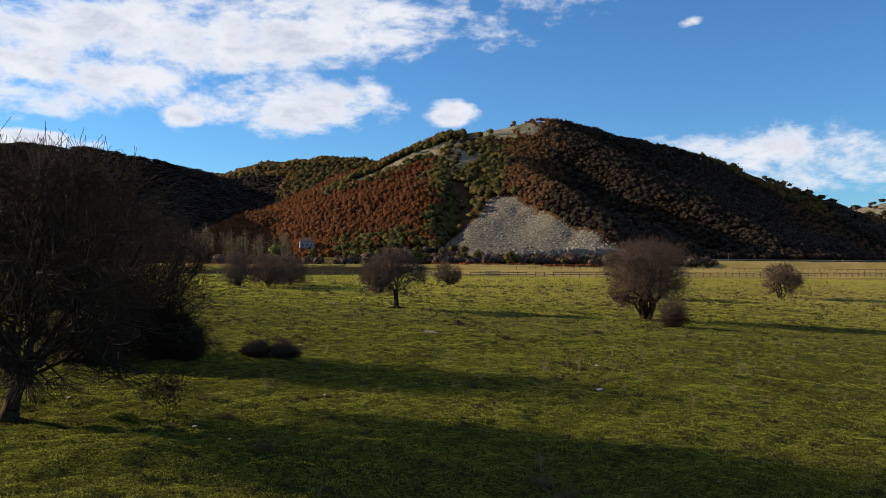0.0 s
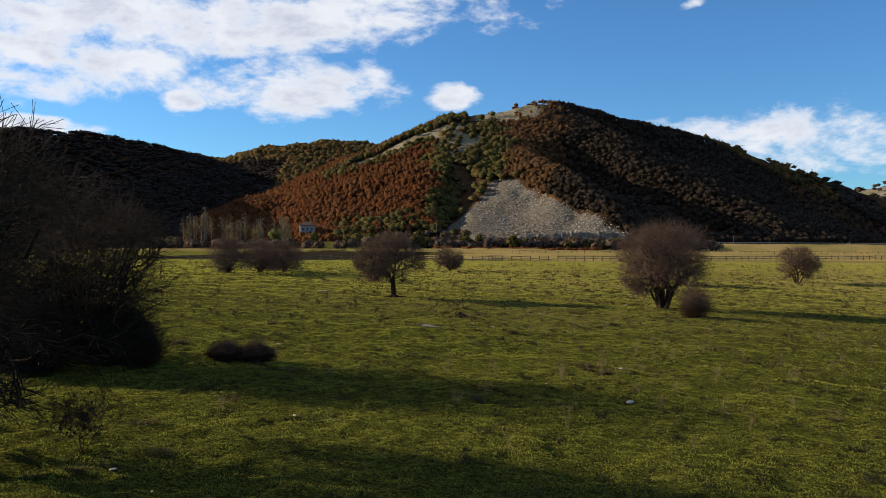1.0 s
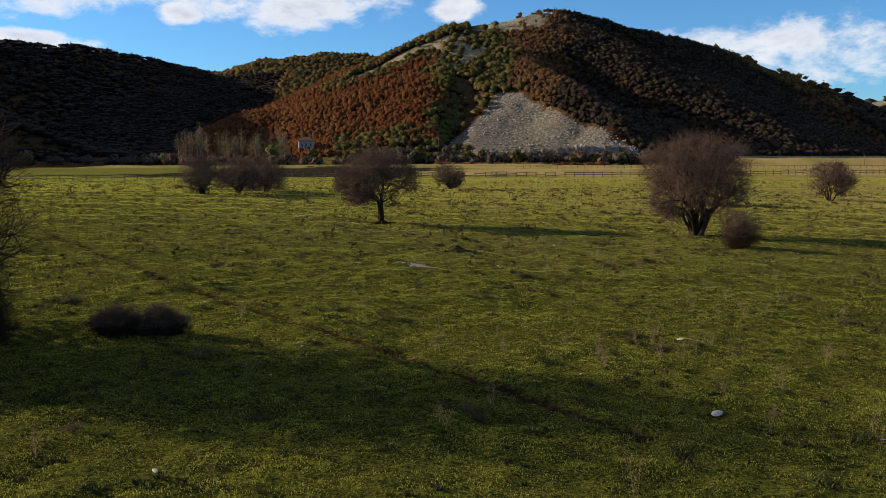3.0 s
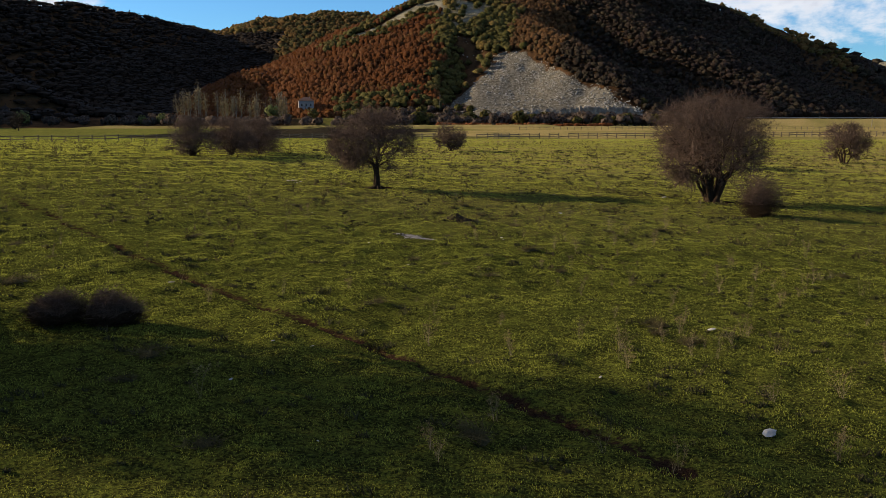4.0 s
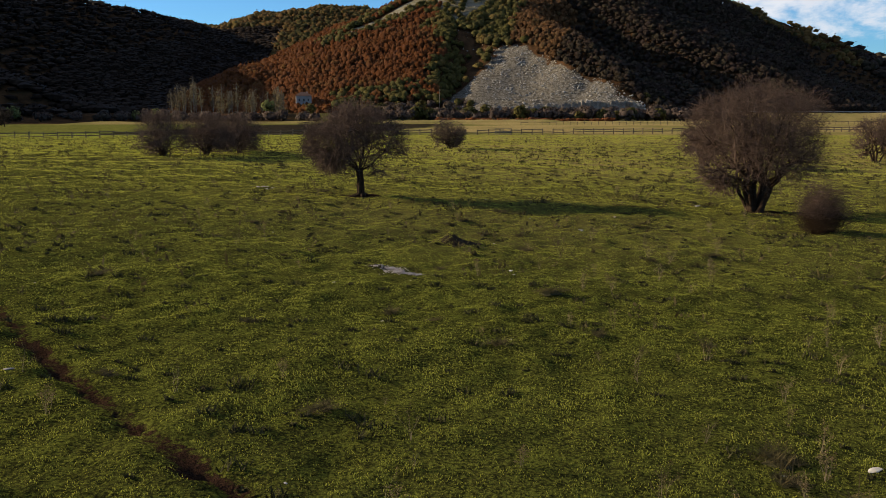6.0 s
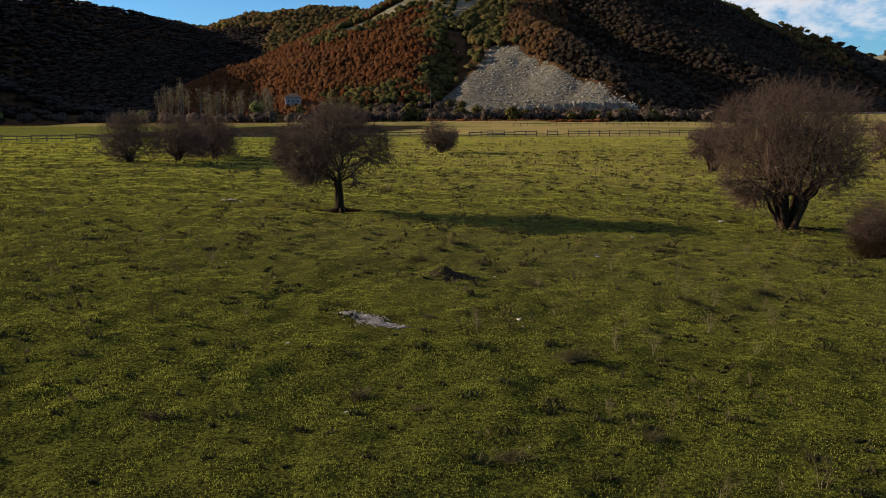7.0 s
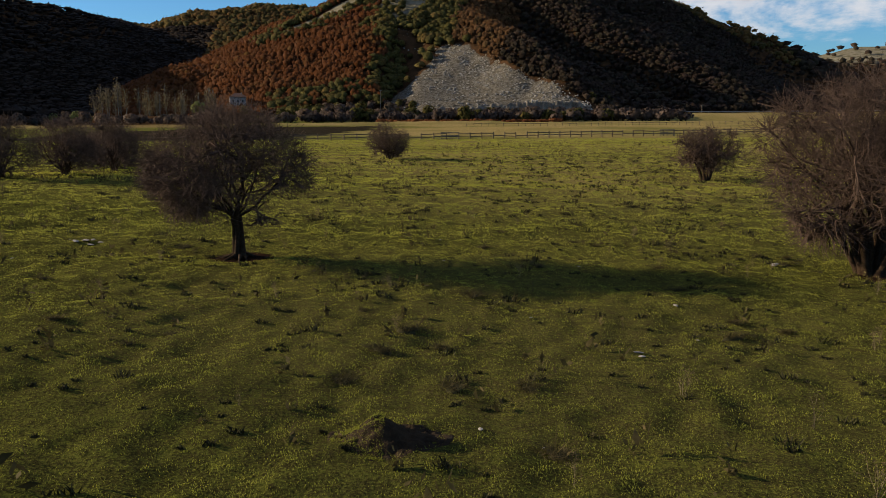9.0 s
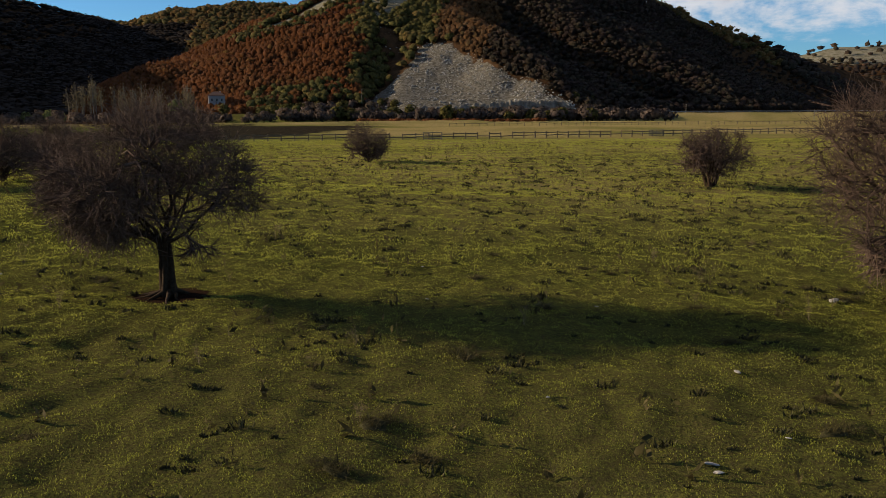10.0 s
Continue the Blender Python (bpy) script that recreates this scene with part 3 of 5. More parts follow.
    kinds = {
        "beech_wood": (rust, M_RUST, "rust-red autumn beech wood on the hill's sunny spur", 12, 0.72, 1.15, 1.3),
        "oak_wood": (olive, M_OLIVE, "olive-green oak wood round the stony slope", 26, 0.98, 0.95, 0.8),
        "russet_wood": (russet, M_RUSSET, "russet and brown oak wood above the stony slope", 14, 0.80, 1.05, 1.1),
        "fading_wood": (brown, M_BROWN, "brown fading oak wood, darkened in colour for the flank's shade", 12, 0.84, 0.95, 1.6),
        "shaded_wood": (left_hill, M_SHADED_WOOD, "dark wood on the shaded hill, the shade put into its colour", 12, 1.35, 0.5, 4.0),
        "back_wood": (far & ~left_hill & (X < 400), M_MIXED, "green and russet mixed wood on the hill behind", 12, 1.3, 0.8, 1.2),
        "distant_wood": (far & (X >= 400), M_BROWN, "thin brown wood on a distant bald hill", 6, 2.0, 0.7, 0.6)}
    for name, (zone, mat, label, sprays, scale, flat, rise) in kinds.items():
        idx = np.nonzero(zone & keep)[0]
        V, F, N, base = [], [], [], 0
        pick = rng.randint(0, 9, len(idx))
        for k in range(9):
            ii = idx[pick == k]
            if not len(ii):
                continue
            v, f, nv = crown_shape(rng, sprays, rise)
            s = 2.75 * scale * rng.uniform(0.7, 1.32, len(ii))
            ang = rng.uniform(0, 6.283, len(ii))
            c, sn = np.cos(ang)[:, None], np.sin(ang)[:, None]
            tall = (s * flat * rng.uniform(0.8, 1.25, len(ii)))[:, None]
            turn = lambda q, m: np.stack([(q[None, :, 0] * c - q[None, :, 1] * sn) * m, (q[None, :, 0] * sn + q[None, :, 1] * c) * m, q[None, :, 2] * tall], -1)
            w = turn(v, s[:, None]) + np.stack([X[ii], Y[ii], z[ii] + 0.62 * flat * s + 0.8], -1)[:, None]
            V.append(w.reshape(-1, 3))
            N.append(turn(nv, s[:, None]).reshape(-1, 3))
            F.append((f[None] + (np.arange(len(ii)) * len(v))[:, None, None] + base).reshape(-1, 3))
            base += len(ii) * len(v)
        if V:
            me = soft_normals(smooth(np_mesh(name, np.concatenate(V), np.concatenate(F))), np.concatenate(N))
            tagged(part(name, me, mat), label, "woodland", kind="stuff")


build_woods()


# ---- along the foot of the hills ----
def ribbon(name, x0, x1, step_x, off0, off1, lift, mat, label, category):
    """A strip that follows the road's line between two offsets from its middle."""
    xs = np.arange(x0, x1 + step_x, step_x)
    ym = road_y(xs)
    a = np.stack([xs, ym + off0, np.full(len(xs), 3.9 + lift)], 1)
    b = np.stack([xs, ym + off1, np.full(len(xs), 3.9 + lift)], 1)
    n = len(xs)
    i = np.arange(n - 1)
    me = np_mesh(name, np.concatenate([a, b]), np.stack([i, i + 1, i + 1 + n, i + n], 1))
    return tagged(part(name, me, mat), label, category, kind="structure")


ribbon("road", -400, 400, 8, -3.2, 3.2, 0.05, M_ASPHALT, "grey asphalt road on a low bank below the hills", "road")


def box(bm, x0, x1, y0, y1, z0, z1):
    vs = [bm.verts.new(c) for c in ((x0, y0, z0), (x1, y0, z0), (x1, y1, z0), (x0, y1, z0), (x0, y0, z1), (x1, y0, z1), (x1, y1, z1), (x0, y1, z1))]
    for f in ((3, 2, 1, 0), (4, 5, 6, 7), (0, 1, 5, 4), (1, 2, 6, 5), (2, 3, 7, 6), (3, 0, 4, 7)):
        bm.faces.new([vs[i] for i in f])
    return bm


def beam_mesh(name, sx, sy, sz, z0=0.0, wear=0.0):
    """A squared timber with slightly uneven, chamfered ends."""
    bm = box(bmesh.new(), -sx / 2, sx / 2, -sy / 2, sy / 2, z0, z0 + sz)
    bmesh.ops.bevel(bm, geom=bm.edges[:], offset=min(sx, sy, sz) * 0.18, segments=1, affect="EDGES")
    rng = random.Random(name)
    for v in bm.verts:
        v.co += Vector((rng.uniform(-1, 1), rng.uniform(-1, 1), rng.uniform(-1, 1))) * wear
    me = bpy.data.meshes.new(name)
    bm.to_mesh(me)
    bm.free()
    return me


def guard_rail():
    t = thing("guard_rail", pose(0, 0, 0), "pale galvanised guard rail along the road", "guard rail")
    post = beam_mesh("rail_post", 0.14, 0.14, 0.95, -0.1)
    xs = np.arange(100, 260, 4.0)
    for i, x in enumerate(xs):
        y = float(road_y(np.array(x))) - 4.0
        part("post", post, M_STEEL, t).matrix_basis = pose(x, y, 3.9)
        if i + 1 < len(xs):
            y2 = float(road_y(np.array(xs[i + 1]))) - 4.0
            part("rail", RAIL4, M_STEEL, t).matrix_basis = pose((x + xs[i + 1]) / 2, (y + y2) / 2 - 0.09, 3.9 + 0.5, 0, 0, math.degrees(math.atan2(y2 - y, 4.0)))


RAIL4 = beam_mesh("steel_rail", 4.05, 0.06, 0.31)
guard_rail()


def cliff():
    """The quarried limestone face under the stony slope."""
    nx, nz = 190, 14
    u, w = np.meshgrid(np.linspace(-10, 104, nx), np.linspace(0, 1, nz))
    ends = step(-10, 6, u) * (1 - step(88, 104, u))
    top = 4.0 + (3.6 + 3.4 * step(20, 75, u) + 1.3 * waves(u, u * 0, 9, 61) + 0.7 * waves(u, u * 0, 3.5, 62)) * ends
    z = 2.6 + (top - 2.6) * w
    rib = 1.7 * waves(u, z * 0.2, 7, 63) + 0.9 * waves(u, z * 0.4, 2.6, 64)
    y = 553 + 0.02 * (u - 45) + rib * (0.4 + 0.6 * np.sin(w * 3.0)) + w * 3.0
    v = np.stack([u, y, z], -1).reshape(-1, 3)
    back = np.stack([u[-1], y[-1] + 14, z[-1] - 3.5], -1)
    v = np.concatenate([v, back])
    i = (np.arange(nz)[:, None] * nx + np.arange(nx - 1)[None]).ravel()
    me = np_mesh("cliff", v, np.stack([i, i + 1, i + nx + 1, i + nx], 1))
    tagged(part("cliff", me, M_CLIFF), "low grey quarried limestone face above the road", "cliff", kind="structure")


cliff()


def stone_mesh(name, seed, flat=0.7, fine=1):
    rng = random.Random(seed)
    bm = bmesh.new()
    bmesh.ops.create_icosphere(bm, subdivisions=fine, radius=0.5)
    for v in bm.verts:
        v.co *= rng.uniform(0.7, 1.2) if fine == 1 else 0.95 + 0.35 * noise.noise(v.co * 2.2 + Vector((seed * 7.1, 0, 0))) + rng.uniform(-0.05, 0.05)
        v.co.z *= flat
    me = bpy.data.meshes.new(name)
    bm.to_mesh(me)
    bm.free()
    return me


def scree_rocks():
    """Loose blocks over the stony slope, the hill's bald crest and its gully."""
    rng = np.random.RandomState(71)
    spots = []
    for x0, x1, y0, y1, count, kind in ((-28, 106, 553, 694, 17000, 0), (-110, 75, 745, 905, 1300, 1), (-45, 20, 655, 760, 350, 2)):
        X, Y = rng.uniform(x0, x1, count), rng.uniform(y0, y1, count)
        if kind == 0:
            keep = scree_zone(X, Y) * np.clip(0.10 + 0.75 * step(-0.5, 0.9, waves(X, Y, 12, 72) + 0.4 * waves(X, Y, 4, 73) + 0.022 * (X - 38) + 0.008 * (Y - 600)), 0, 1) > rng.rand(count)
        elif kind == 1:
            keep = np.maximum(1 - np.hypot((X - 22) / 62, (Y - 868) / 46) ** 2, 0.7 * step(-6, 4, inside_by(X, Y, ROCKY))) > rng.rand(count)
        else:
            keep = line_distance(X, Y, CHUTE) < 7
        spots.append(np.stack([X, Y], 1)[keep])
    p = np.concatenate(spots)
    z = ground_height(p[:, 0], p[:, 1])
    rows = [stone_mesh("s", 700 + k, 0.8) for k in range(5)]
    V, F, base = [], [], 0
    for k, me in enumerate(rows):
        v = np.array([q.co[:] for q in me.vertices])
        f = np.array([q.vertices[:] for q in me.polygons])
        ii = np.arange(k, len(p), 5)
        s = 0.35 + 1.5 * rng.rand(len(ii)) ** 2.8
        a = rng.uniform(0, 6.283, len(ii))
        vx = (v[None, :, 0] * np.cos(a)[:, None] - v[None, :, 1] * np.sin(a)[:, None]) * s[:, None]
        vy = (v[None, :, 0] * np.sin(a)[:, None] + v[None, :, 1] * np.cos(a)[:, None]) * s[:, None]
        w = np.stack([vx + p[ii, :1], vy + p[ii, 1:2], v[None, :, 2] * s[:, None] + z[ii][:, None] + 0.12], -1)
        V.append(w.reshape(-1, 3))
        F.append((f[None] + (np.arange(len(ii)) * len(v))[:, None, None] + base).reshape(-1, 3))
        base += len(ii) * len(v)
        bpy.data.meshes.remove(me)
    tagged(part("scree", np_mesh("scree", np.concatenate(V), np.concatenate(F)), M_ROCK), "loose pale limestone blocks strewn over the open slope", "rocks", kind="stuff")


scree_rocks()


def shrub_shape(seed, radius, height, count, size, mat):
    """A far shrub or tree: bent stems and a lobed crown of leaf and twig clumps."""
    rng = np.random.RandomState(seed)
    v, f = clumps(rng, count, radius, size, height / radius * 0.5, 0.25, 6)
    v[:, 2] += height * 0.52
    segs = []
    for k in range(6):
        a = rng.uniform(0, 6.283)
        q = np.array([math.cos(a), math.sin(a), 0]) * radius * 0.5
        segs.append((q[0] * 0.1, q[1] * 0.1, -0.3, q[0], q[1], height * 0.6, 0.09, 0.03))
    tv, tf = tubes(segs, 4)
    return np_mesh("stem", tv, tf), soft_normals(np_mesh("crown", v, f), v - np.array([0, 0, height * 0.3])), mat


SHRUBS = [shrub_shape(80, 2.6, 3.4, 190, 0.34, M_SHRUB), shrub_shape(81, 2.2, 4.4, 190, 0.34, M_SHRUB), shrub_shape(82, 3.3, 3.6, 230, 0.36, M_SHRUB),
          shrub_shape(83, 2.4, 4.2, 190, 0.36, M_OLIVE), shrub_shape(84, 2.6, 5.0, 190, 0.36, M_SHRUB_GREEN), shrub_shape(85, 3.0, 1.5, 160, 0.3, M_BRACKEN),
          shrub_shape(86, 3.2, 6.6, 260, 0.45, M_RUST), shrub_shape(87, 3.4, 6.8, 260, 0.45, M_OLIVE)]
MADE = {}


def plant(kind, name, x, y, size, label, category, group, turn):
    if (kind, name) not in MADE:
        t = thing(name, pose(0, 0, 0), label, category, group)
        part("stem", SHRUBS[kind][0], M_BARK, t)
        part("crown", SHRUBS[kind][1], SHRUBS[kind][2], t)
        MADE[kind, name] = t
        t.matrix_basis = pose(x, y, gz(x, y), 0, 0, turn) @ Matrix.Diagonal((size, size, size, 1))
        return t
    c = copy_thing(MADE[kind, name], pose(x, y, gz(x, y), 0, 0, turn))
    c.scale = (size, size, size)
    return tagged(c, label)


def roadside():
    rng = random.Random(90)
    for k in range(96):
        x = -62 + k * 2.0 + rng.uniform(-1.2, 1.2)
        y = float(road_y(np.array(x))) - rng.uniform(9, 34)
        plant(rng.choice((0, 0, 1, 2, 2, 3)), "roadside_shrub", x, y, rng.uniform(1.15, 1.95), "leafless purple-brown shrub on the road bank", "shrub", "roadside shrubs", rng.uniform(0, 360))
    for k in range(26):
        x = -20 + k * 3.4 + rng.uniform(-1.5, 1.5)
        plant(5, "bracken_patch", x, float(road_y(np.array(x))) - rng.uniform(36, 52), rng.uniform(0.7, 1.2), "low rust-red bracken at the meadow's end", "bracken", "bracken patches", rng.uniform(0, 360))
    # the brushy bank under the wood
    for k in range(70):
        x, y = rng.uniform(-76, -8), rng.uniform(532, 604)
        plant(rng.choice((0, 1, 2, 2, 3)), "roadside_shrub", x, y, rng.uniform(0.7, 1.25), "leafless purple-brown shrub on the road bank", "shrub", "roadside shrubs", rng.uniform(0, 360))
    # dark belt by the shaded hill's foot and in front of the house
    for k in range(120):
        x = -66 - k * 2.2 + rng.uniform(-2, 2)
        y = float(road_y(np.array(x))) - rng.uniform(12, 60)
        plant(rng.choice((0, 1, 2)), "roadside_shrub", x, y, rng.uniform(0.8, 1.45), "leafless dark shrub along the road's near verge", "shrub", "roadside shrubs", rng.uniform(0, 360))
    for x, y, s in ((-222, 430, 1.5), (-176, 462, 1.1), (-168, 466, 1.3), (-160, 462, 1.0), (-118, 500, 1.5)):
        plant(4, "willow_tree", x, y, s, "pale yellow-green willow by the road", "tree", "willows", rng.uniform(0, 360))
    for k in range(20):
        x, y = -142 + k * 5.6 + rng.uniform(-2, 2), 548 + rng.uniform(-8, 40)
        plant(rng.choice((6, 7, 7, 6)), "wood_edge_tree", x, y, rng.uniform(0.9, 1.5), "round-crowned autumn tree at the wood's edge", "tree", "wood edge trees", rng.uniform(0, 360))
    for x, y, s in ((-22, 596, 1.0), (-8, 588, 0.7), (-16, 606, 0.8)):
        plant(3, "lone_shrub", x, y, s, "lone grey-green shrub in the stony gully", "shrub", "gully shrubs", rng.uniform(0, 360))
    for x in (22, 28, 33, 36):
        plant(3, "cliff_shrub", x, 549, rng.uniform(1.0, 1.3), "dark evergreen shrub against the quarried face", "shrub", "cliff shrubs", rng.uniform(0, 360))
    for x, y in ((104, 585), (111, 584), (116, 590)):
        plant(7, "wood_edge_tree", x, y, rng.uniform(0.7, 0.9), "small yellowing oak by the end of the rock face", "tree", "wood edge trees", rng.uniform(0, 360))


roadside()


def poplar(seed):
    rng = np.random.RandomState(seed)
    segs = [(0, 0, -0.3, 0.1, 0, 6, 0.2, 0.14), (0.1, 0, 6, 0, 0.15, 14.5, 0.14, 0.03)]
    for k in range(40):
        z = rng.uniform(2.0, 12)
        a, r = rng.uniform(0, 6.283), rng.uniform(0.9, 1.9) * (1 - 0.4 * z / 14)
        segs.append((0, 0, z, r * math.cos(a), r * math.sin(a), z + rng.uniform(1.5, 3), 0.06, 0.02))
    v, f = clumps(rng, 190, 2.6, 0.23, 2.4, 0.15, 7)
    v[:, 2] += 8.6
    tv, tf = tubes(segs, 5)
    return np_mesh("trunk", tv, tf), np_mesh("crown", v, f)


def poplars():
    rng = random.Random(95)
    made = []
    for k in range(3):
        t = thing("poplar_tree", pose(0, 0, 0), "tall slender poplar with a thin pale autumn crown", "tree", "poplar row")
        tm, cm = poplar(100 + k)
        part("trunk", tm, M_POLE, t)
        part("crown", cm, M_POPLAR, t)
        made.append(t)
    for k in range(30):
        x = -176 + k * 2.1 + rng.uniform(-2.2, 2.2)
        y = 506 + rng.uniform(-4, 26) + k * 0.4
        m = pose(x, y, gz(x, y), rng.uniform(-2, 2), rng.uniform(-2, 2), rng.uniform(0, 360))
        s = rng.uniform(0.75, 1.3)
        t = made[k % 3] if k < 3 else copy_thing(made[k % 3], m)
        t.matrix_basis = m
        t.scale = (s, s, s * 1.15)


poplars()


def house(x, y):
    z = gz(x, y) - 0.4
    t = thing("house", pose(x, y, z, 0, 0, 14) @ Matrix.Scale(1.12, 4), "old two-storey plastered house among trees below the wood", "house")
    bm = box(bmesh.new(), -4.6, 4.6, -4, 4, 0, 8.2)
    part("wall", bm, M_PLASTER, t, "stained pale plaster walls")
    bm = bmesh.new()
    lo = [bm.verts.new(c) for c in ((-5.1, -4.5, 8.1), (5.1, -4.5, 8.1), (5.1, 4.5, 8.1), (-5.1, 4.5, 8.1))]
    le = [bm.verts.new((v.co.x, v.co.y, 8.3)) for v in lo]
    ra, rb = bm.verts.new((-1.6, 0, 10.6)), bm.verts.new((1.6, 0, 10.6))
    bm.faces.new(lo[::-1])
    for i in range(4):
        bm.faces.new((lo[i], lo[(i + 1) % 4], le[(i + 1) % 4], le[i]))
    for f in ((le[0], le[1], rb, ra), (le[1], le[2], rb), (le[2], le[3], ra, rb), (le[3], le[0], ra)):
        bm.faces.new(f)
    part("roof", bm, M_TILE, t, "faded red tiled hipped roof")
    glass = beam_mesh("window_pane", 0.9, 0.06, 1.4)
    frame_me = beam_mesh("window_frame", 1.15, 0.05, 1.65)
    sill_me = beam_mesh("window_sill", 1.3, 0.22, 0.1)
    for wx in (-2.7, 0, 2.7):
        for wz in (1.4, 5.0):
            if wx == 0 and wz < 2:
                continue
            w = part("window", frame_me, M_FRAMEWOOD, t)
            w.matrix_basis = pose(wx, -4.02, wz)
            part("pane", glass, M_DARKGLASS, w).matrix_basis = pose(0, -0.02, 0.12)
            part("sill", sill_me, M_PLASTER, w).matrix_basis = pose(0, -0.08, -0.1)
    part("door", beam_mesh("house_door", 1.1, 0.1, 2.2), M_POLE, t, "dark wooden door").matrix_basis = pose(0, -4.03, 0.4)
    part("chimney", beam_mesh("chimney", 0.7, 0.7, 1.6), M_PLASTER, t).matrix_basis = pose(2.2, 1.2, 9.3)


house(-122, 614)


def power_pole(x, y, h, arm=True, lean=0.0):
    t = thing("utility_pole", pose(x, y, gz(x, y) - 0.2, 0, lean, 20), "weathered wooden utility pole on the hill's foot", "pole", "utility poles")
    v, f = tubes([(0, 0, 0, 0, 0, h * 0.5, 0.17, 0.14), (0, 0, h * 0.5, 0, 0, h, 0.14, 0.11)], 8)
    part("mast", np_mesh("mast", v, f), M_POLE, t)
    if arm:
        part("crossarm", beam_mesh("crossarm", 1.6, 0.12, 0.12), M_POLE, t).matrix_basis = pose(0, -0.15, h - 0.6)
        v, f = tubes([(0, 0, 0, 0, 0, 0.08, 0.05, 0.06), (0, 0, 0.08, 0, 0, 0.16, 0.045, 0.02)], 6)
        ins = np_mesh("insulator", v, f)
        for k in (-0.65, 0, 0.65):
            part("insulator", ins, M_STEEL, t).matrix_basis = pose(k, -0.15, h - 0.48)


power_pole(62.5, 613, 8.6)
power_pole(-28.5, 598, 12)
power_pole(150, 515, 8)
power_pole(188, 447, 5.5, False)


def spread(pts, gap):
    """Points each gap metres along a line of (x, y)."""
    out, carry = [], 0.0
    for (ax, ay), (bx, by) in zip(pts[:-1], pts[1:]):
        n = math.hypot(bx - ax, by - ay)
        d = carry
        while d < n:
            out.append((ax + (bx - ax) * d / n, ay + (by - ay) * d / n))
            d += gap
        carry = d - n
    return out


def rail_fence(name, pts, gap, high, rails, width, label):
    t = thing(name, pose(0, 0, 0), label, "fence")
    rng = random.Random(name)
    posts = [beam_mesh(name + "_post%d" % k, width, width, high + 0.35, -0.35, 0.012) for k in range(3)]
    rail_me = beam_mesh(name + "_rail", gap * 1.03, width * 0.45, width * 0.75, -width * 0.37, 0.01)
    spots = spread(pts, gap)
    for i, (x, y) in enumerate(spots):
        z = gz(x, y)
        p = part("post", posts[i % 3], M_FENCE, t)
        p.matrix_basis = pose(x, y, z + rng.uniform(-0.08, 0.06), rng.uniform(-3, 3), rng.uniform(-3, 3), rng.uniform(0, 40))
        if i + 1 < len(spots):
            x2, y2 = spots[i + 1]
            z2 = gz(x2, y2)
            for r in rails:
                if rng.random() < 0.03:
                    continue
                q = part("rail", rail_me, M_FENCE, t)
                tilt = math.degrees(math.atan2(z2 - z, gap)) + rng.uniform(-1.4, 1.4)
                q.matrix_basis = pose((x + x2) / 2, (y + y2) / 2 - 0.09, (z + z2) / 2 + r + rng.uniform(-0.05, 0.05), 0, -tilt, math.degrees(math.atan2(y2 - y, x2 - x)))


rail_fence("rail_fence", [(-150, 158), (-110, 172), (-75, 186), (-20, 208), (5, 211), (36, 222), (55, 228), (100, 248), (190, 292)], 2.4, 1.3, (0.55, 1.05), 0.2,
           "weathered two-rail wooden fence across the meadow")
rail_fence("paddock_fence", [(14, 346), (58, 350), (108, 360), (230, 384)], 2.6, 1.2, (0.95,), 0.16, "far single-rail wooden paddock fence on dry grass")


def gate(x, y, turn):
    t = thing("field_gate", pose(x, y, gz(x, y), 0, 0, turn), "pale wooden five-bar gate in the rail fence", "gate")
    bar = beam_mesh("gate_bar", 3.4, 0.06, 0.11, -0.05)
    up = beam_mesh("gate_stile", 0.12, 0.1, 1.35)
    for k in range(5):
        part("bar", bar, M_POPLAR_WOOD, t).matrix_basis = pose(0, -0.1, 0.2 + k * 0.27)
    for k in (-1.7, 0, 1.7):
        part("stile", up, M_POPLAR_WOOD, t).matrix_basis = pose(k, -0.02, 0.02)


M_POPLAR_WOOD = fade_wood("pale_gate_wood", (0.10, 0.082, 0.06), (0.18, 0.15, 0.115))
gate(4.4, 210.7, 8)
gate(50, 226.4, 17)


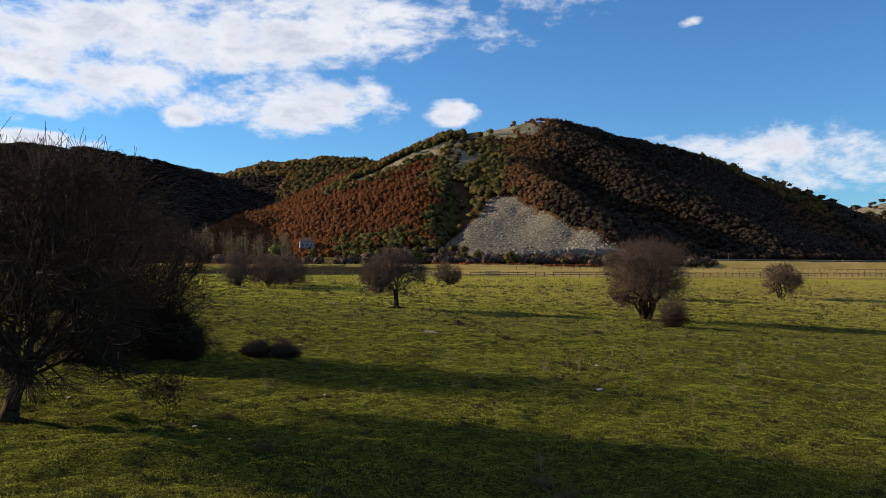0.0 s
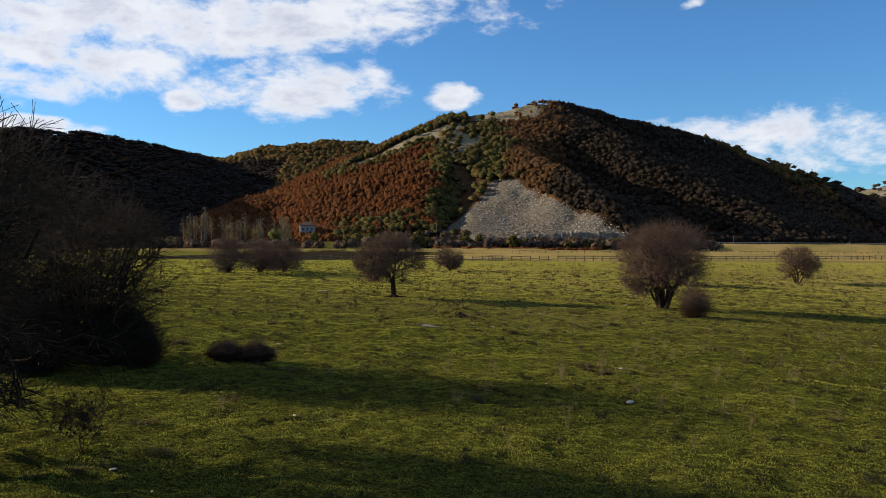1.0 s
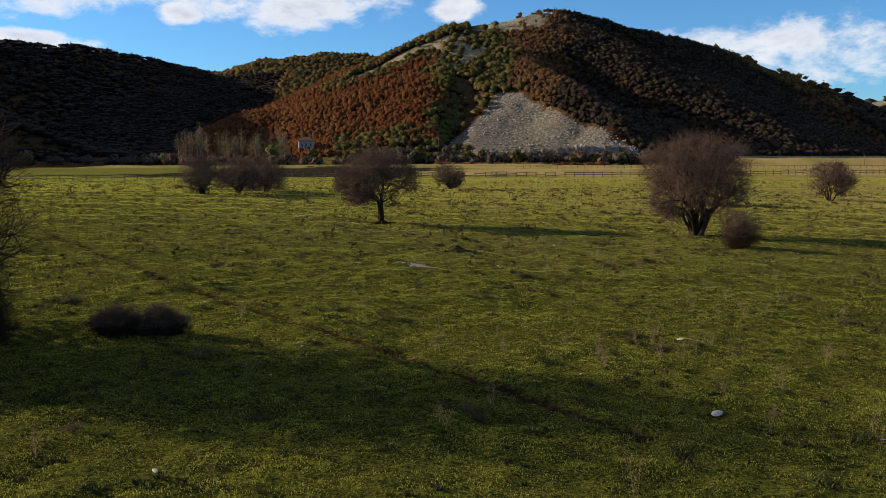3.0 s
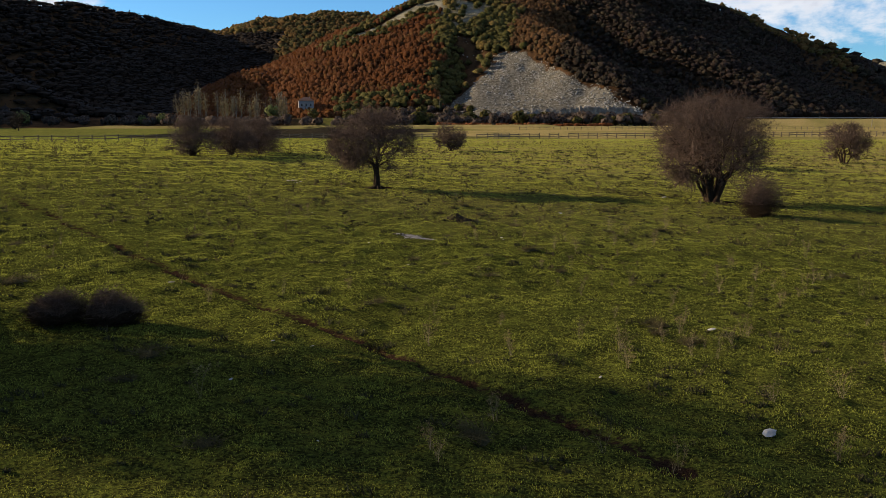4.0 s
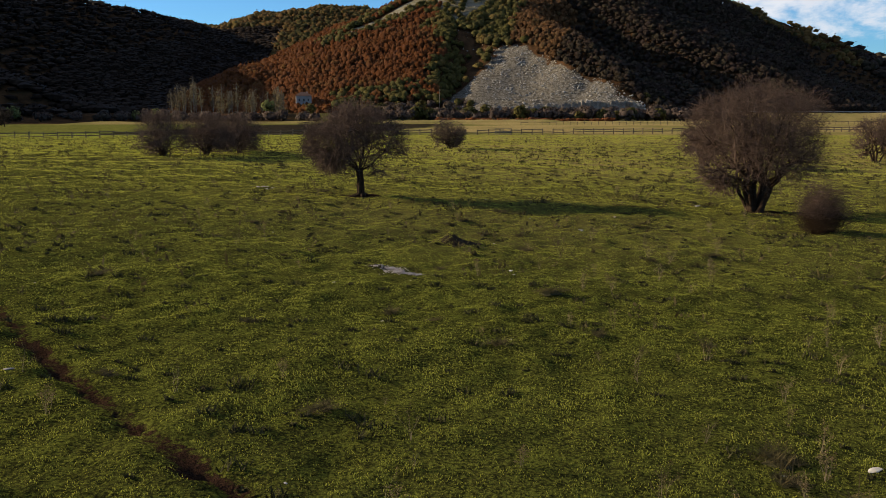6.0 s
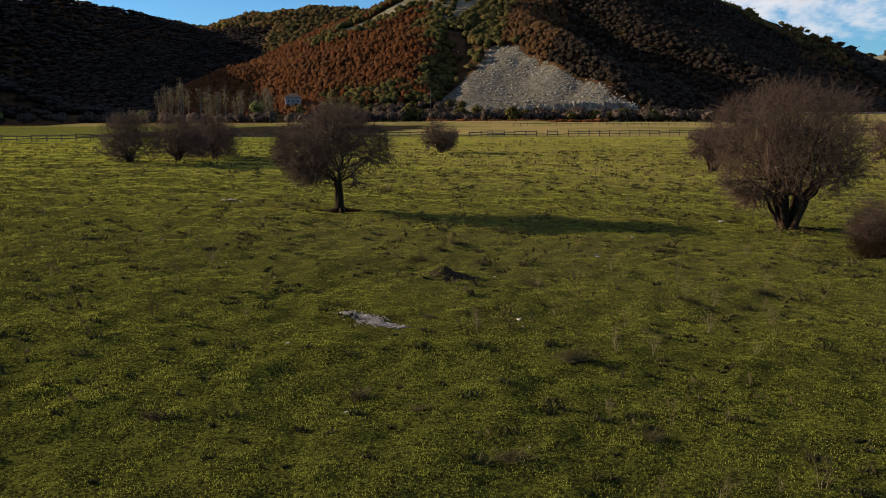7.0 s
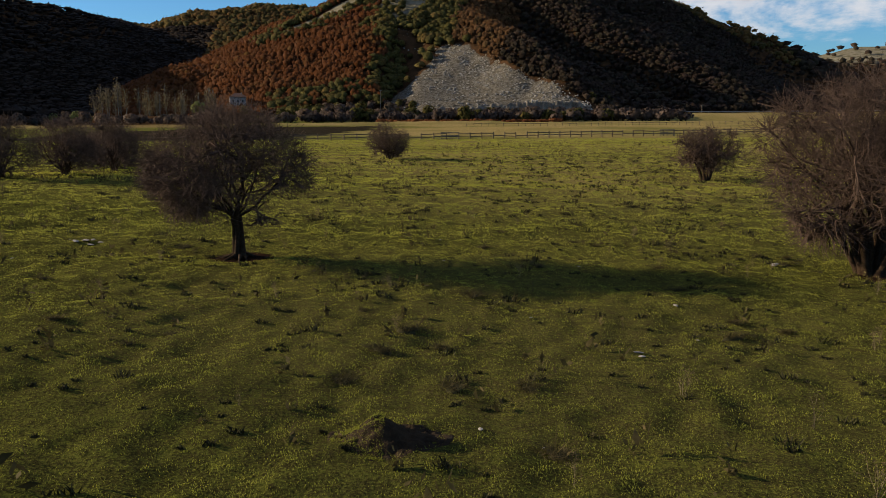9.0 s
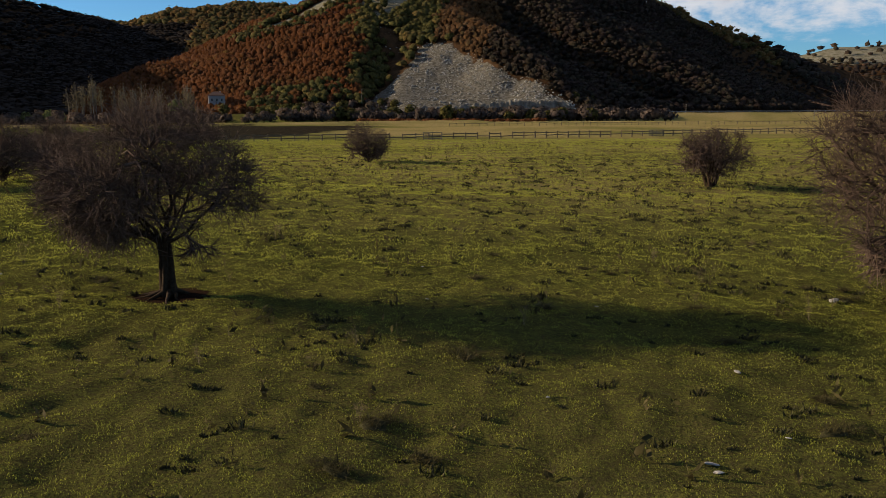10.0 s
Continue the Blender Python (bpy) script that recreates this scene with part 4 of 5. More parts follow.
# ---- leafless hawthorns ----
def grow(rng, height, radius, crown_base, stems, trunk_r, lean=(0, 0), twigs=1.0, droop=0.0, top=1.0):
    """Rows of tapered segments of a bare tree or thicket at the origin: thick wood and thin wood."""
    thick, thin = [], []
    cz, rz = (height + crown_base) / 2, (height - crown_base) / 2 * 1.02
    if crown_base < 0.15:
        cz, rz = height * 0.3, height * 0.7

    def inside(p):
        q = ((p[0] - lean[0] * cz) / radius) ** 2 + ((p[1] - lean[1] * cz) / radius) ** 2 + ((p[2] - cz) / rz) ** 2
        return q < 1.0 + 0.25 * rng.rand()

    def limb(p, d, length, r, level):
        n = max(2, int(length / (0.45 if level < 2 else 0.22 if level < 4 else 0.14)))
        n = min(n, 7) if level < 4 else 2
        step_len = length / n
        pts = []
        for i in range(n):
            wander = (0.22, 0.30, 0.34, 0.30, 0.22)[min(level, 4)]
            d = d + rng.normal(size=3) * wander
            if level >= 1:
                d[2] += 0.05 * top - droop * level * 0.05
            d /= np.linalg.norm(d)
            q = p + d * step_len
            if 1 <= level < 4 and not inside(q) and i > 0:
                break
            if q[2] < 0.12 or (stems == 1 and level >= 2 and q[2] < crown_base * 0.8):
                break
            r2 = max(r * (1 - 0.72 * (i + 1) / n), 0.0035)
            r1 = max(r * (1 - 0.72 * i / n), 0.0035)
            (thick if r1 > 0.028 else thin).append((*p, *q, r1, r2))
            pts.append((q, d.copy(), r2))
            p = q
        if level >= 4:
            return
        kids = (7, 8, 8, 9)[level] if level < 4 else 0
        kids = int(kids * (twigs if level >= 2 else 1) + rng.rand())
        for _ in range(kids):
            if not pts:
                return
            k = min(len(pts) - 1, int(len(pts) * (0.15 + 0.9 * rng.rand())))
            q, dd, rr = pts[k]
            side = rng.normal(size=3)
            side -= dd * side.dot(dd)
            side /= np.linalg.norm(side)
            nd = dd * rng.uniform(0.35, 0.85) + side * rng.uniform(0.6, 1.0)
            nd[2] += 0.12 * top
            nd /= np.linalg.norm(nd)
            limb(q, nd, length * rng.uniform(0.42, 0.66), max(rr * 0.72, 0.004), level + 1)

    for s in range(stems):
        a = rng.uniform(0, 6.283) if stems > 1 else 0
        out = 0.0 if stems == 1 else rng.uniform(0.1, 0.75)
        p = np.array([math.cos(a) * out * trunk_r * 2.2, math.sin(a) * out * trunk_r * 2.2, -0.08])
        d = np.array([lean[0] + math.cos(a) * out * 0.75, lean[1] + math.sin(a) * out * 0.75, 1.0])
        d /= np.linalg.norm(d)
        r = trunk_r * (1.0 if stems == 1 else rng.uniform(0.45, 0.8))
        # the bole, then the limbs that carry the crown
        n = max(2, int(max(crown_base, 0.35) / 0.3))
        for i in range(n):
            d2 = d + rng.normal(size=3) * 0.07
            d2 /= np.linalg.norm(d2)
            q = p + d2 * (max(crown_base, 0.35) * 1.15 / n)
            flare = 1.0 + (0.55 if i == 0 else 0)
            thick.append((*p, *q, r * flare, r * 0.96))
            p, r = q, r * 0.96
        m = 12 if stems == 1 else 3
        a0 = rng.uniform(0, 6.283)
        for j in range(m):
            b = a0 + j * 6.283 / m + rng.uniform(-0.3, 0.3)
            up = rng.uniform(0.25, 1.5)
            nd = np.array([math.cos(b), math.sin(b), up]) + d * 0.35
            nd /= np.linalg.norm(nd)
            reach = min(radius / max(0.25, math.hypot(nd[0], nd[1])), (height - p[2]) / max(0.2, nd[2]))
            limb(p, nd, reach * rng.uniform(0.75, 1.0), r * (rng.uniform(0.3, 0.5) if stems == 1 else rng.uniform(0.42, 0.62)), 1)
    return thick, thin


def wood_mesh(name, rows, sides):
    v, f = tubes(rows, sides)
    return smooth(np_mesh(name, v, f))


def hawthorn(x, y, seed, label, name="hawthorn_tree", roots=False, mat=None, twig_width=1.0, turn=0.0, **shape):
    rng = np.random.RandomState(seed)
    thick, thin = grow(rng, **shape)
    if roots:
        for k in range(9):
            a = k * 0.7 + rng.uniform(-0.2, 0.2)
            p, d, r = np.array([math.cos(a) * 0.12, math.sin(a) * 0.12, 0.16]), np.array([math.cos(a), math.sin(a), -0.28]), 0.085
            for i in range(4):
                q = p + d * 0.24
                q[2] = max(q[2], 0.0 - 0.02 * i)
                thick.append((*p, *q, r, r * 0.7))
                p, r = q, r * 0.7
                d = d + rng.normal(size=3) * np.array([0.3, 0.3, 0.05])
        # the bole is three stems grown together, with furrows between them
        for k in range(5):
            a, p, r = k * 1.257 + 0.4, None, rng.uniform(0.075, 0.11)
            for i in range(9):
                z = 0.02 + i * 0.19
                w = a + 0.28 * i * (0.5 if k % 2 else 0.8)
                out = 0.13 + 0.10 * math.exp(-z * 4) + 0.05 * max(0, z - 1.0)
                q = np.array([math.cos(w) * out + shape["lean"][0] * z, math.sin(w) * out + shape["lean"][1] * z, z])
                if p is not None:
                    thick.append((*p, *q, r * (1 - 0.03 * i), r * (1 - 0.03 * (i + 1))))
                p = q
    thin = np.array(thin)
    thin[:, 6:] *= twig_width
    t = thing(name, pose(x, y, gz(x, y), 0, 0, turn), label, "tree" if "tree" in name else "shrub")
    part("trunk", wood_mesh("trunk", thick, 6), M_BARK, t)
    part("crown", wood_mesh("crown", thin, 3), mat or M_TWIG, t)
    return t


HAWTHORN = "leafless grey-brown hawthorn tree on the grazed meadow"
hawthorn(-6.72, 78.2, 5, "single-stemmed bare hawthorn with a wide twiggy crown and exposed roots", roots=True,
         height=4.95, radius=2.6, crown_base=1.3, stems=1, trunk_r=0.15, lean=(-0.06, 0), twigs=1.15, top=0.6, droop=0.3, twig_width=1.75)
hawthorn(15.3, 77.7, 7, "broad many-stemmed bare hawthorn with reddish twigs", height=6.6, radius=3.5, crown_base=1.4, stems=12,
         trunk_r=0.23, twigs=0.68, top=0.7, droop=0.2, twig_width=1.3)
hawthorn(23.2, 119.5, 9, HAWTHORN, height=3.95, radius=2.85, crown_base=0.9, stems=6, trunk_r=0.2, twigs=0.6, top=0.5, droop=0.2, twig_width=2.3)
hawthorn(46, 132, 10, HAWTHORN, height=4.7, radius=3.1, crown_base=1.0, stems=5, trunk_r=0.2, twigs=0.6, twig_width=2.8)
hawthorn(-4.2, 143, 11, "bare rounded hawthorn bush before the rail fence", height=3.7, radius=2.1, crown_base=0.3, stems=9, trunk_r=0.13, twigs=0.42, twig_width=2.2)
hawthorn(-12.05, 24.5, 12, "old leaning hawthorn with a tangled bare crown, coloured dark as backlit", height=6.6, radius=4.5, crown_base=1.0, stems=1, trunk_r=0.22,
         lean=(0.26, 0.05), twigs=1.05, mat=M_TWIG_SHADED, twig_width=1.9, top=0.4)
hawthorn(-14.6, 38.0, 13, "large leafless thicket reaching down to the grass, coloured dark as backlit", name="thicket_tree", height=6.3, radius=3.2, crown_base=0.1, stems=13,
         trunk_r=0.17, twigs=0.5, mat=M_TWIG_SHADED, twig_width=1.7)
for k, (x, y, h, r) in enumerate(((-29.2, 107.5, 3.7, 2.5), (-26.4, 111.0, 3.6, 2.6), (-24.6, 116.0, 3.5, 2.5), (-27.6, 121.5, 3.5, 2.8))):
    tagged(hawthorn(x, y, 30 + k, "leafless dark shrub in a clump on the meadow", name="hawthorn_shrub", height=h, radius=r, crown_base=0.1,
                    stems=9, trunk_r=0.13, twigs=0.42, twig_width=2.1), group="shrub clump")
hawthorn(-154, 301, 40, "small bare tree at the meadow's shaded edge", height=5.8, radius=3.0, crown_base=1.0, stems=3, trunk_r=0.2, twigs=0.5, twig_width=5, mat=M_TWIG_SHADED)


def dome_bush(x, y, rx, ry, high, seed, name, label, mat, count, group=""):
    """A low thicket: bent twigs that start all over its foot and end on a rounded, ragged top."""
    rng = np.random.RandomState(seed)
    rows = []
    for k in range(count):
        a, q = rng.uniform(0, 6.283), math.sqrt(rng.rand())
        lob = 0.8 + 0.16 * math.sin(3 * a + seed) + 0.12 * math.sin(5 * a + 2 * seed)
        top = np.array([math.cos(a) * q * rx * lob, math.sin(a) * q * ry * lob, 0])
        top[2] = high * math.sqrt(max(0.02, 1 - q ** 2.4)) * rng.uniform(0.5, 1.08) * (1 + 0.18 * math.sin(2.3 * top[0] / rx + seed) * math.cos(2.9 * top[1] / ry + 2 * seed)) * (1.25 if rng.rand() < 0.06 else 1.0)
        p = np.array([top[0] * rng.uniform(0.35, 0.8), top[1] * rng.uniform(0.35, 0.8), -0.03])
        r, bend = rng.uniform(0.006, 0.012), rng.normal(size=3) * 0.08 * high
        last = p
        for i in range(1, 5):
            t = i / 4
            c = p + (top - p) * t + bend * math.sin(t * 3.14)
            rows.append((*last, *c, r * (1.1 - 0.2 * i), r * (0.9 - 0.2 * i)))
            if i >= 2:
                for j in range(2):
                    d = rng.normal(size=3) * 0.16 * high
                    d[2] = abs(d[2]) * 0.9
                    rows.append((*c, *(c + d), r * 0.55, r * 0.3))
            last = c
    rows = np.array(rows)
    t = thing(name, pose(x, y, gz(x, y)), label, "shrub", group)
    low = rows[:, 2] < high * 0.3
    part("base", wood_mesh("base", rows[low], 3), M_BARK, t)
    part("crown", wood_mesh("crown", rows[~low], 3), mat, t)


THORN = "low dark dome of dense thorny twigs in the turf"
dome_bush(-9.35, 39.9, 0.82, 0.75, 0.62, 50, "thorn_bush", THORN, M_TWIG, 900, "thorn bushes")
dome_bush(-8.2, 40.2, 0.76, 0.7, 0.68, 51, "thorn_bush", THORN, M_TWIG, 800, "thorn bushes")
dome_bush(15.75, 69.5, 1.25, 1.2, 2.35, 52, "hawthorn_shrub", "rounded reddish bare shrub beside the broad hawthorn", M_TWIG, 620)
dome_bush(-12.3, 37.6, 1.7, 1.3, 1.9, 53, "thicket_shrub", "low bramble edge of the thicket, coloured dark as backlit", M_TWIG_SHADED, 1500)
dome_bush(-14.9, 35.6, 2.3, 1.4, 2.3, 54, "thicket_shrub", "low bramble edge of the thicket, coloured dark as backlit", M_TWIG_SHADED, 1500)


# ---- in the turf ----
def scatter_on(rng, count, x0, x1, y0, y1):
    return rng.uniform(x0, x1, count), rng.uniform(y0, y1, count)


def blades(X, Y, rng, per, high, wide, spread_r):
    """Cropped grass and clover: per leaves at each spot, narrow at the foot and broad where they were bitten off."""
    n = len(X) * per
    bx = np.repeat(X, per) + rng.normal(size=n) * spread_r
    by = np.repeat(Y, per) + rng.normal(size=n) * spread_r
    bz = ground_height(bx, by) - 0.01
    h = np.repeat(high, per) * rng.uniform(0.55, 1.25, n)
    a = rng.uniform(0, 6.283, n)
    lean = rng.uniform(0.1, 0.8, n) * h
    la = rng.uniform(0, 6.283, n)
    ux, uy = np.cos(a) * wide * 0.5, np.sin(a) * wide * 0.5
    tx, ty = bx + np.cos(la) * lean, by + np.sin(la) * lean
    p0 = np.stack([tx - ux, ty - uy, bz + h], 1)
    p1 = np.stack([tx + ux, ty + uy, bz + h * rng.uniform(0.6, 1.0, n)], 1)
    p3 = np.stack([bx, by, bz], 1)
    return np.stack([p0, p1, p3], 1).reshape(-1, 3), bx, by


def build_grass():
    rng = np.random.RandomState(110)
    # densest where the eye passes low over the turf
    near = ((12, 80, -12, 12, 115, 0.032, 0.012), (16, 80, -40, -12, 30, 0.042, 0.021), (16, 80, 12, 40, 30, 0.042, 0.021))
    far = ((62, 84, -16, 16, 85, 0.032, 0.012), (62, 84, -44, -16, 34, 0.045, 0.020), (62, 84, 16, 44, 34, 0.045, 0.020), (84, 114, -58, 58, 27, 0.055, 0.022),
           (108, 210, -108, 108, 6.4, 0.09, 0.055))
    for name, bands, mat, label in (("grass", near, M_GRASS, "short sunlit grazed grass of the meadow"),
                                            ("rough_grass", far, M_GRASS_LIGHTENED, "rougher yellowing grass farther across the meadow, sunlight put into its colour")):
        V = []
        for y0, y1, x0, x1, dens, hi, wi in bands:
            n, per = int(dens * (y1 - y0) * (x1 - x0)), 5
            X, Y = scatter_on(rng, n, x0, x1, y0, y1)
            patchy = 0.58 + 0.40 * waves(X, Y, 0.34, 111) + 0.28 * waves(X, Y, 1.3, 115) + 0.25 * waves(X, Y, 4.5, 112)
            keep = (rng.rand(n) < np.clip(patchy, 0.10, 1.0)) & (line_distance(X, Y, RUT) > 0.3) & (np.abs(X) < 0.56 * Y + 4)
            keep &= rng.rand(n) < (1 - step(64, 82, Y) if mat is M_GRASS else step(64, 82, Y))
            keep &= (np.hypot((X + 2.45) / 0.95, (Y - 56.1) / 0.9) > 0.8) & (np.hypot(X + 6.72, (Y - 78.1) * 1.3) > 1.05 + 0.25 * waves(X, Y, 1.1, 116))
            keep &= rng.rand(n) > 0.25 * shaded_turf(X, Y)
            X, Y, patchy = X[keep], Y[keep], patchy[keep]
            v, bx, by = blades(X, Y, rng, per, hi * (0.55 + 0.9 * np.clip(patchy, 0, 1.3)), wi, 4.5 * wi)
            V.append(v)
        v = np.concatenate(V)
        me = np_mesh(name, v, np.arange(len(v)).reshape(-1, 3))
        tagged(part(name, me, mat), label, "grass", kind="stuff")


build_grass()


def weed_shape(seed, high, leafy_top):
    """A dead thistle or dock: a bent stem, side shoots, curled leaves and seed heads."""
    rng = np.random.RandomState(seed)
    segs, heads = [], []

    def shoot(p, d, length, r, level):
        for i in range(4):
            d = d + rng.normal(size=3) * 0.14
            d /= np.linalg.norm(d)
            q = p + d * length / 4
            segs.append((*p, *q, r, r * 0.8))
            p, r = q, r * 0.8
            heads.append((p, 0.5))
            if level < 1 and rng.rand() < 0.7:
                s = rng.normal(size=3)
                s[2] = abs(s[2]) * 0.6
                shoot(p, d * 0.6 + s * 0.5, length * 0.42, r * 0.7, level + 1)
        heads.append((p, 1.0))

    for k in range(2 + rng.randint(3)):
        shoot(np.array([rng.normal() * 0.03, rng.normal() * 0.03, -0.03]), np.array([rng.normal() * 0.15, rng.normal() * 0.15, 1.0]), high, 0.0065, 0)
    sv, sf = tubes(segs, 3)
    q = []
    for p, s in heads:
        for j in range(4 + int(4 * leafy_top)):
            c = p + rng.normal(size=3) * 0.035
            t, b = rng.normal(size=3), rng.normal(size=3)
            t, b = t / np.linalg.norm(t) * 0.030 * s, b / np.linalg.norm(b) * 0.013 * s
            q += [c - t, c + b, c + t, c - b]
    for j in range(5):
        a = rng.uniform(0, 6.283)
        d = np.array([math.cos(a), math.sin(a), 0.25])
        o = np.array([-math.sin(a), math.cos(a), 0])
        c, ln = np.array([0, 0, 0.01]), rng.uniform(0.03, 0.07)
        d[2] = 0.1
        q += [c, c + d * ln * 0.5 + o * 0.008, c + d * ln + np.array([0, 0, -0.02]), c + d * ln * 0.5 - o * 0.008]
    lv = np.array(q)
    return np_mesh("stem", sv, sf), np_mesh("leaves", lv, np.arange(len(lv)).reshape(-1, 4))


def tussock_shape(seed, radius, high):
    """A trampled tuft: a ragged low mat of dark dead stalks, a few of them pale and long, over a faint hump."""
    rng = np.random.RandomState(seed)
    n = 210
    a = rng.uniform(0, 6.283, n)
    lob = 0.7 + 0.3 * np.sin(2 * a + seed) * np.sin(3 * a + 1.7 * seed)
    r = radius * lob * np.sqrt(rng.rand(n))
    base = np.stack([np.cos(a) * r * 1.25, np.sin(a) * r * 0.8, high * 0.2 * (1 - (r / radius) ** 2)], 1)
    d = rng.normal(size=(n, 3)) * (1.0, 1.0, 0.25) + (0, 0, 0.45)
    long = np.where(rng.rand(n) < 0.07, 2.4, 1.0)
    tip = base + d * (high * rng.uniform(0.25, 0.75, n) * long)[:, None]
    tip[:, 2] = np.maximum(tip[:, 2], 0.01)
    side = np.stack([-d[:, 1], d[:, 0], np.zeros(n)], 1)
    side *= 0.007 / np.maximum(np.linalg.norm(side, axis=1, keepdims=True), 1e-4)
    v = np.stack([base - side, base + side, tip + side * 0.4, tip - side * 0.4], 1).reshape(-1, 3)
    k = np.arange(12) * 0.5236
    ring = np.stack([np.cos(k) * radius * 0.75, np.sin(k) * radius * 0.5, np.full(12, -0.05)], 1) * rng.uniform(0.7, 1.1, (12, 1))
    mid = np.stack([np.cos(k) * radius * 0.36, np.sin(k) * radius * 0.25, np.full(12, high * 0.16)], 1) * rng.uniform(0.7, 1.2, (12, 1))
    hv = np.concatenate([ring, mid, [[0, 0, high * 0.2]]])
    i = np.arange(12)
    quads = np.stack([i, (i + 1) % 12, 12 + (i + 1) % 12, 12 + i], 1)
    tris = np.stack([12 + i, 12 + (i + 1) % 12, np.full(12, 24)], 1)
    return np_mesh("hump", hv, quads, tris), np_mesh("dead_grass", v, np.arange(4 * n).reshape(-1, 4))


def put_copies(first, spots, rng, lo, hi):
    for i, (x, y) in enumerate(spots):
        src = first[i % len(first)]
        m = pose(x, y, gz(x, y), rng.uniform(-6, 6), rng.uniform(-6, 6), rng.uniform(0, 360))
        t = src if i < len(first) else copy_thing(src, m)
        t.matrix_basis = m
        s = rng.uniform(lo, hi)
        t.scale = (s, s, s)


def near_plants():
    rng = random.Random(120)
    first = []
    for k in range(7):
        t = thing("dry_weed", pose(0, 0, 0), "dead brown thistle stalk standing in the turf", "weed", "dry weeds")
        sm, lm = weed_shape(130 + k, 0.42 + 0.07 * k, k % 2)
        part("stem", sm, M_STALK, t)
        part("leaves", lm, M_WEED_PALE if k % 3 else M_WEED, t)
        first.append(t)
    spots = [(3.67, 42.5), (3.25, 38.03), (5.37, 42.43), (6.59, 41.57), (6.06, 40.6), (5.28, 43.6), (-0.86, 42.2), (-0.73, 41.2), (0.77, 41.3), (0.96, 38.8),
             (-2.66, 18.8), (3.32, 39.76), (2.64, 30.4), (1.0, 28.0), (12, 50), (-6.76, 31), (-0.3, 33.1), (3.24, 38.7), (12.2, 52.3), (3.3, 38.4), (5.44, 39.5), (7.28, 40.6), (-0.42, 33.5)]
    while len(spots) < 230:
        x, y = rng.uniform(-20, 20), rng.uniform(17, 92)
        dense = 0.16 + 0.84 * (1 if x > 2 and 31 < y < 58 else 0)
        if rng.random() < dense:
            spots.append((x, y))
    put_copies(first, spots, rng, 0.4, 0.85)
    first = []
    for k in range(5):
        t = thing("grass_tussock", pose(0, 0, 0), "dark trampled tussock of dead stalks", "tussock", "tussocks")
        hm, sm = tussock_shape(150 + k, 0.26 + 0.05 * k, 0.16 + 0.02 * k)
        part("hump", hm, M_CLOD, t)
        part("dead_grass", sm, M_WEED, t)
        first.append(t)
    spots = [(4.45, 41.3), (5.1, 40.6), (-2.48, 43.3), (-15.1, 58), (-6.7, 44.7), (6.0, 59.1), (-6.6, 26), (4.77, 42), (-6.28, 37.5), (-6.86, 32.4), (12.5, 50.2),
             (4.56, 41.9), (-6.04, 67.8), (0.25, 64.2), (1.71, 64.3), (8.7, 69.1), (1.83, 61.3), (-6.78, 66.8), (-1.85, 70.3), (-0.73, 68.5), (0.1, 67.1), (7.75, 70.1), (-1.2, 66.5)]
    while len(spots) < 110:
        spots.append((rng.uniform(-22, 22), rng.uniform(17, 110)))
    put_copies(first, spots, rng, 0.6, 1.3)


near_plants()


def far_weeds():
    """The many small thistles and docks that dot the middle of the meadow: a few bent shoots with curled leaves."""
    rng = np.random.RandomState(160)
    n = 6200
    Y = 48 + 140 * rng.rand(n) ** 0.85
    X = (rng.rand(n) * 2 - 1) * (14 + Y * 0.42) - 0.14 * Y * rng.rand(n)
    keep = waves(X, Y, 11, 161) + 0.5 * waves(X, Y, 3, 162) > -0.2
    X, Y = X[keep], Y[keep]
    n, per = len(X), 15
    Z = ground_height(X, Y)
    high = (0.18 + 0.36 * rng.rand(n) ** 1.8) * (1 + 0.25 * (Y > 100))
    c = np.repeat(np.stack([X, Y, Z], 1), per, 0)
    hh = np.repeat(high, per)
    m = n * per
    off = rng.normal(size=(m, 3)) * np.stack([hh * 0.30, hh * 0.30, hh * 0.05], 1)
    up = rng.rand(m) ** 1.2
    c = c + off * (0.35 + 0.8 * up)[:, None] + np.stack([np.zeros(m), np.zeros(m), hh * up], 1)
    t, b = rng.normal(size=(m, 3)), rng.normal(size=(m, 3))
    t[:, 2] *= 1.4
    s1 = (0.016 + 0.034 * rng.rand(m)) * (0.7 + hh * 1.6)
    t *= s1[:, None]
    b *= s1[:, None] * 0.4
    v = np.stack([c - t, c + b, c + t, c - b], 1).reshape(-1, 3)
    me = np_mesh("meadow_weeds", v, np.arange(len(v)).reshape(-1, 4))
    tagged(part("meadow_weeds", me, M_WEED), "scattered small dead thistles over the meadow", "weeds", kind="stuff")


far_weeds()


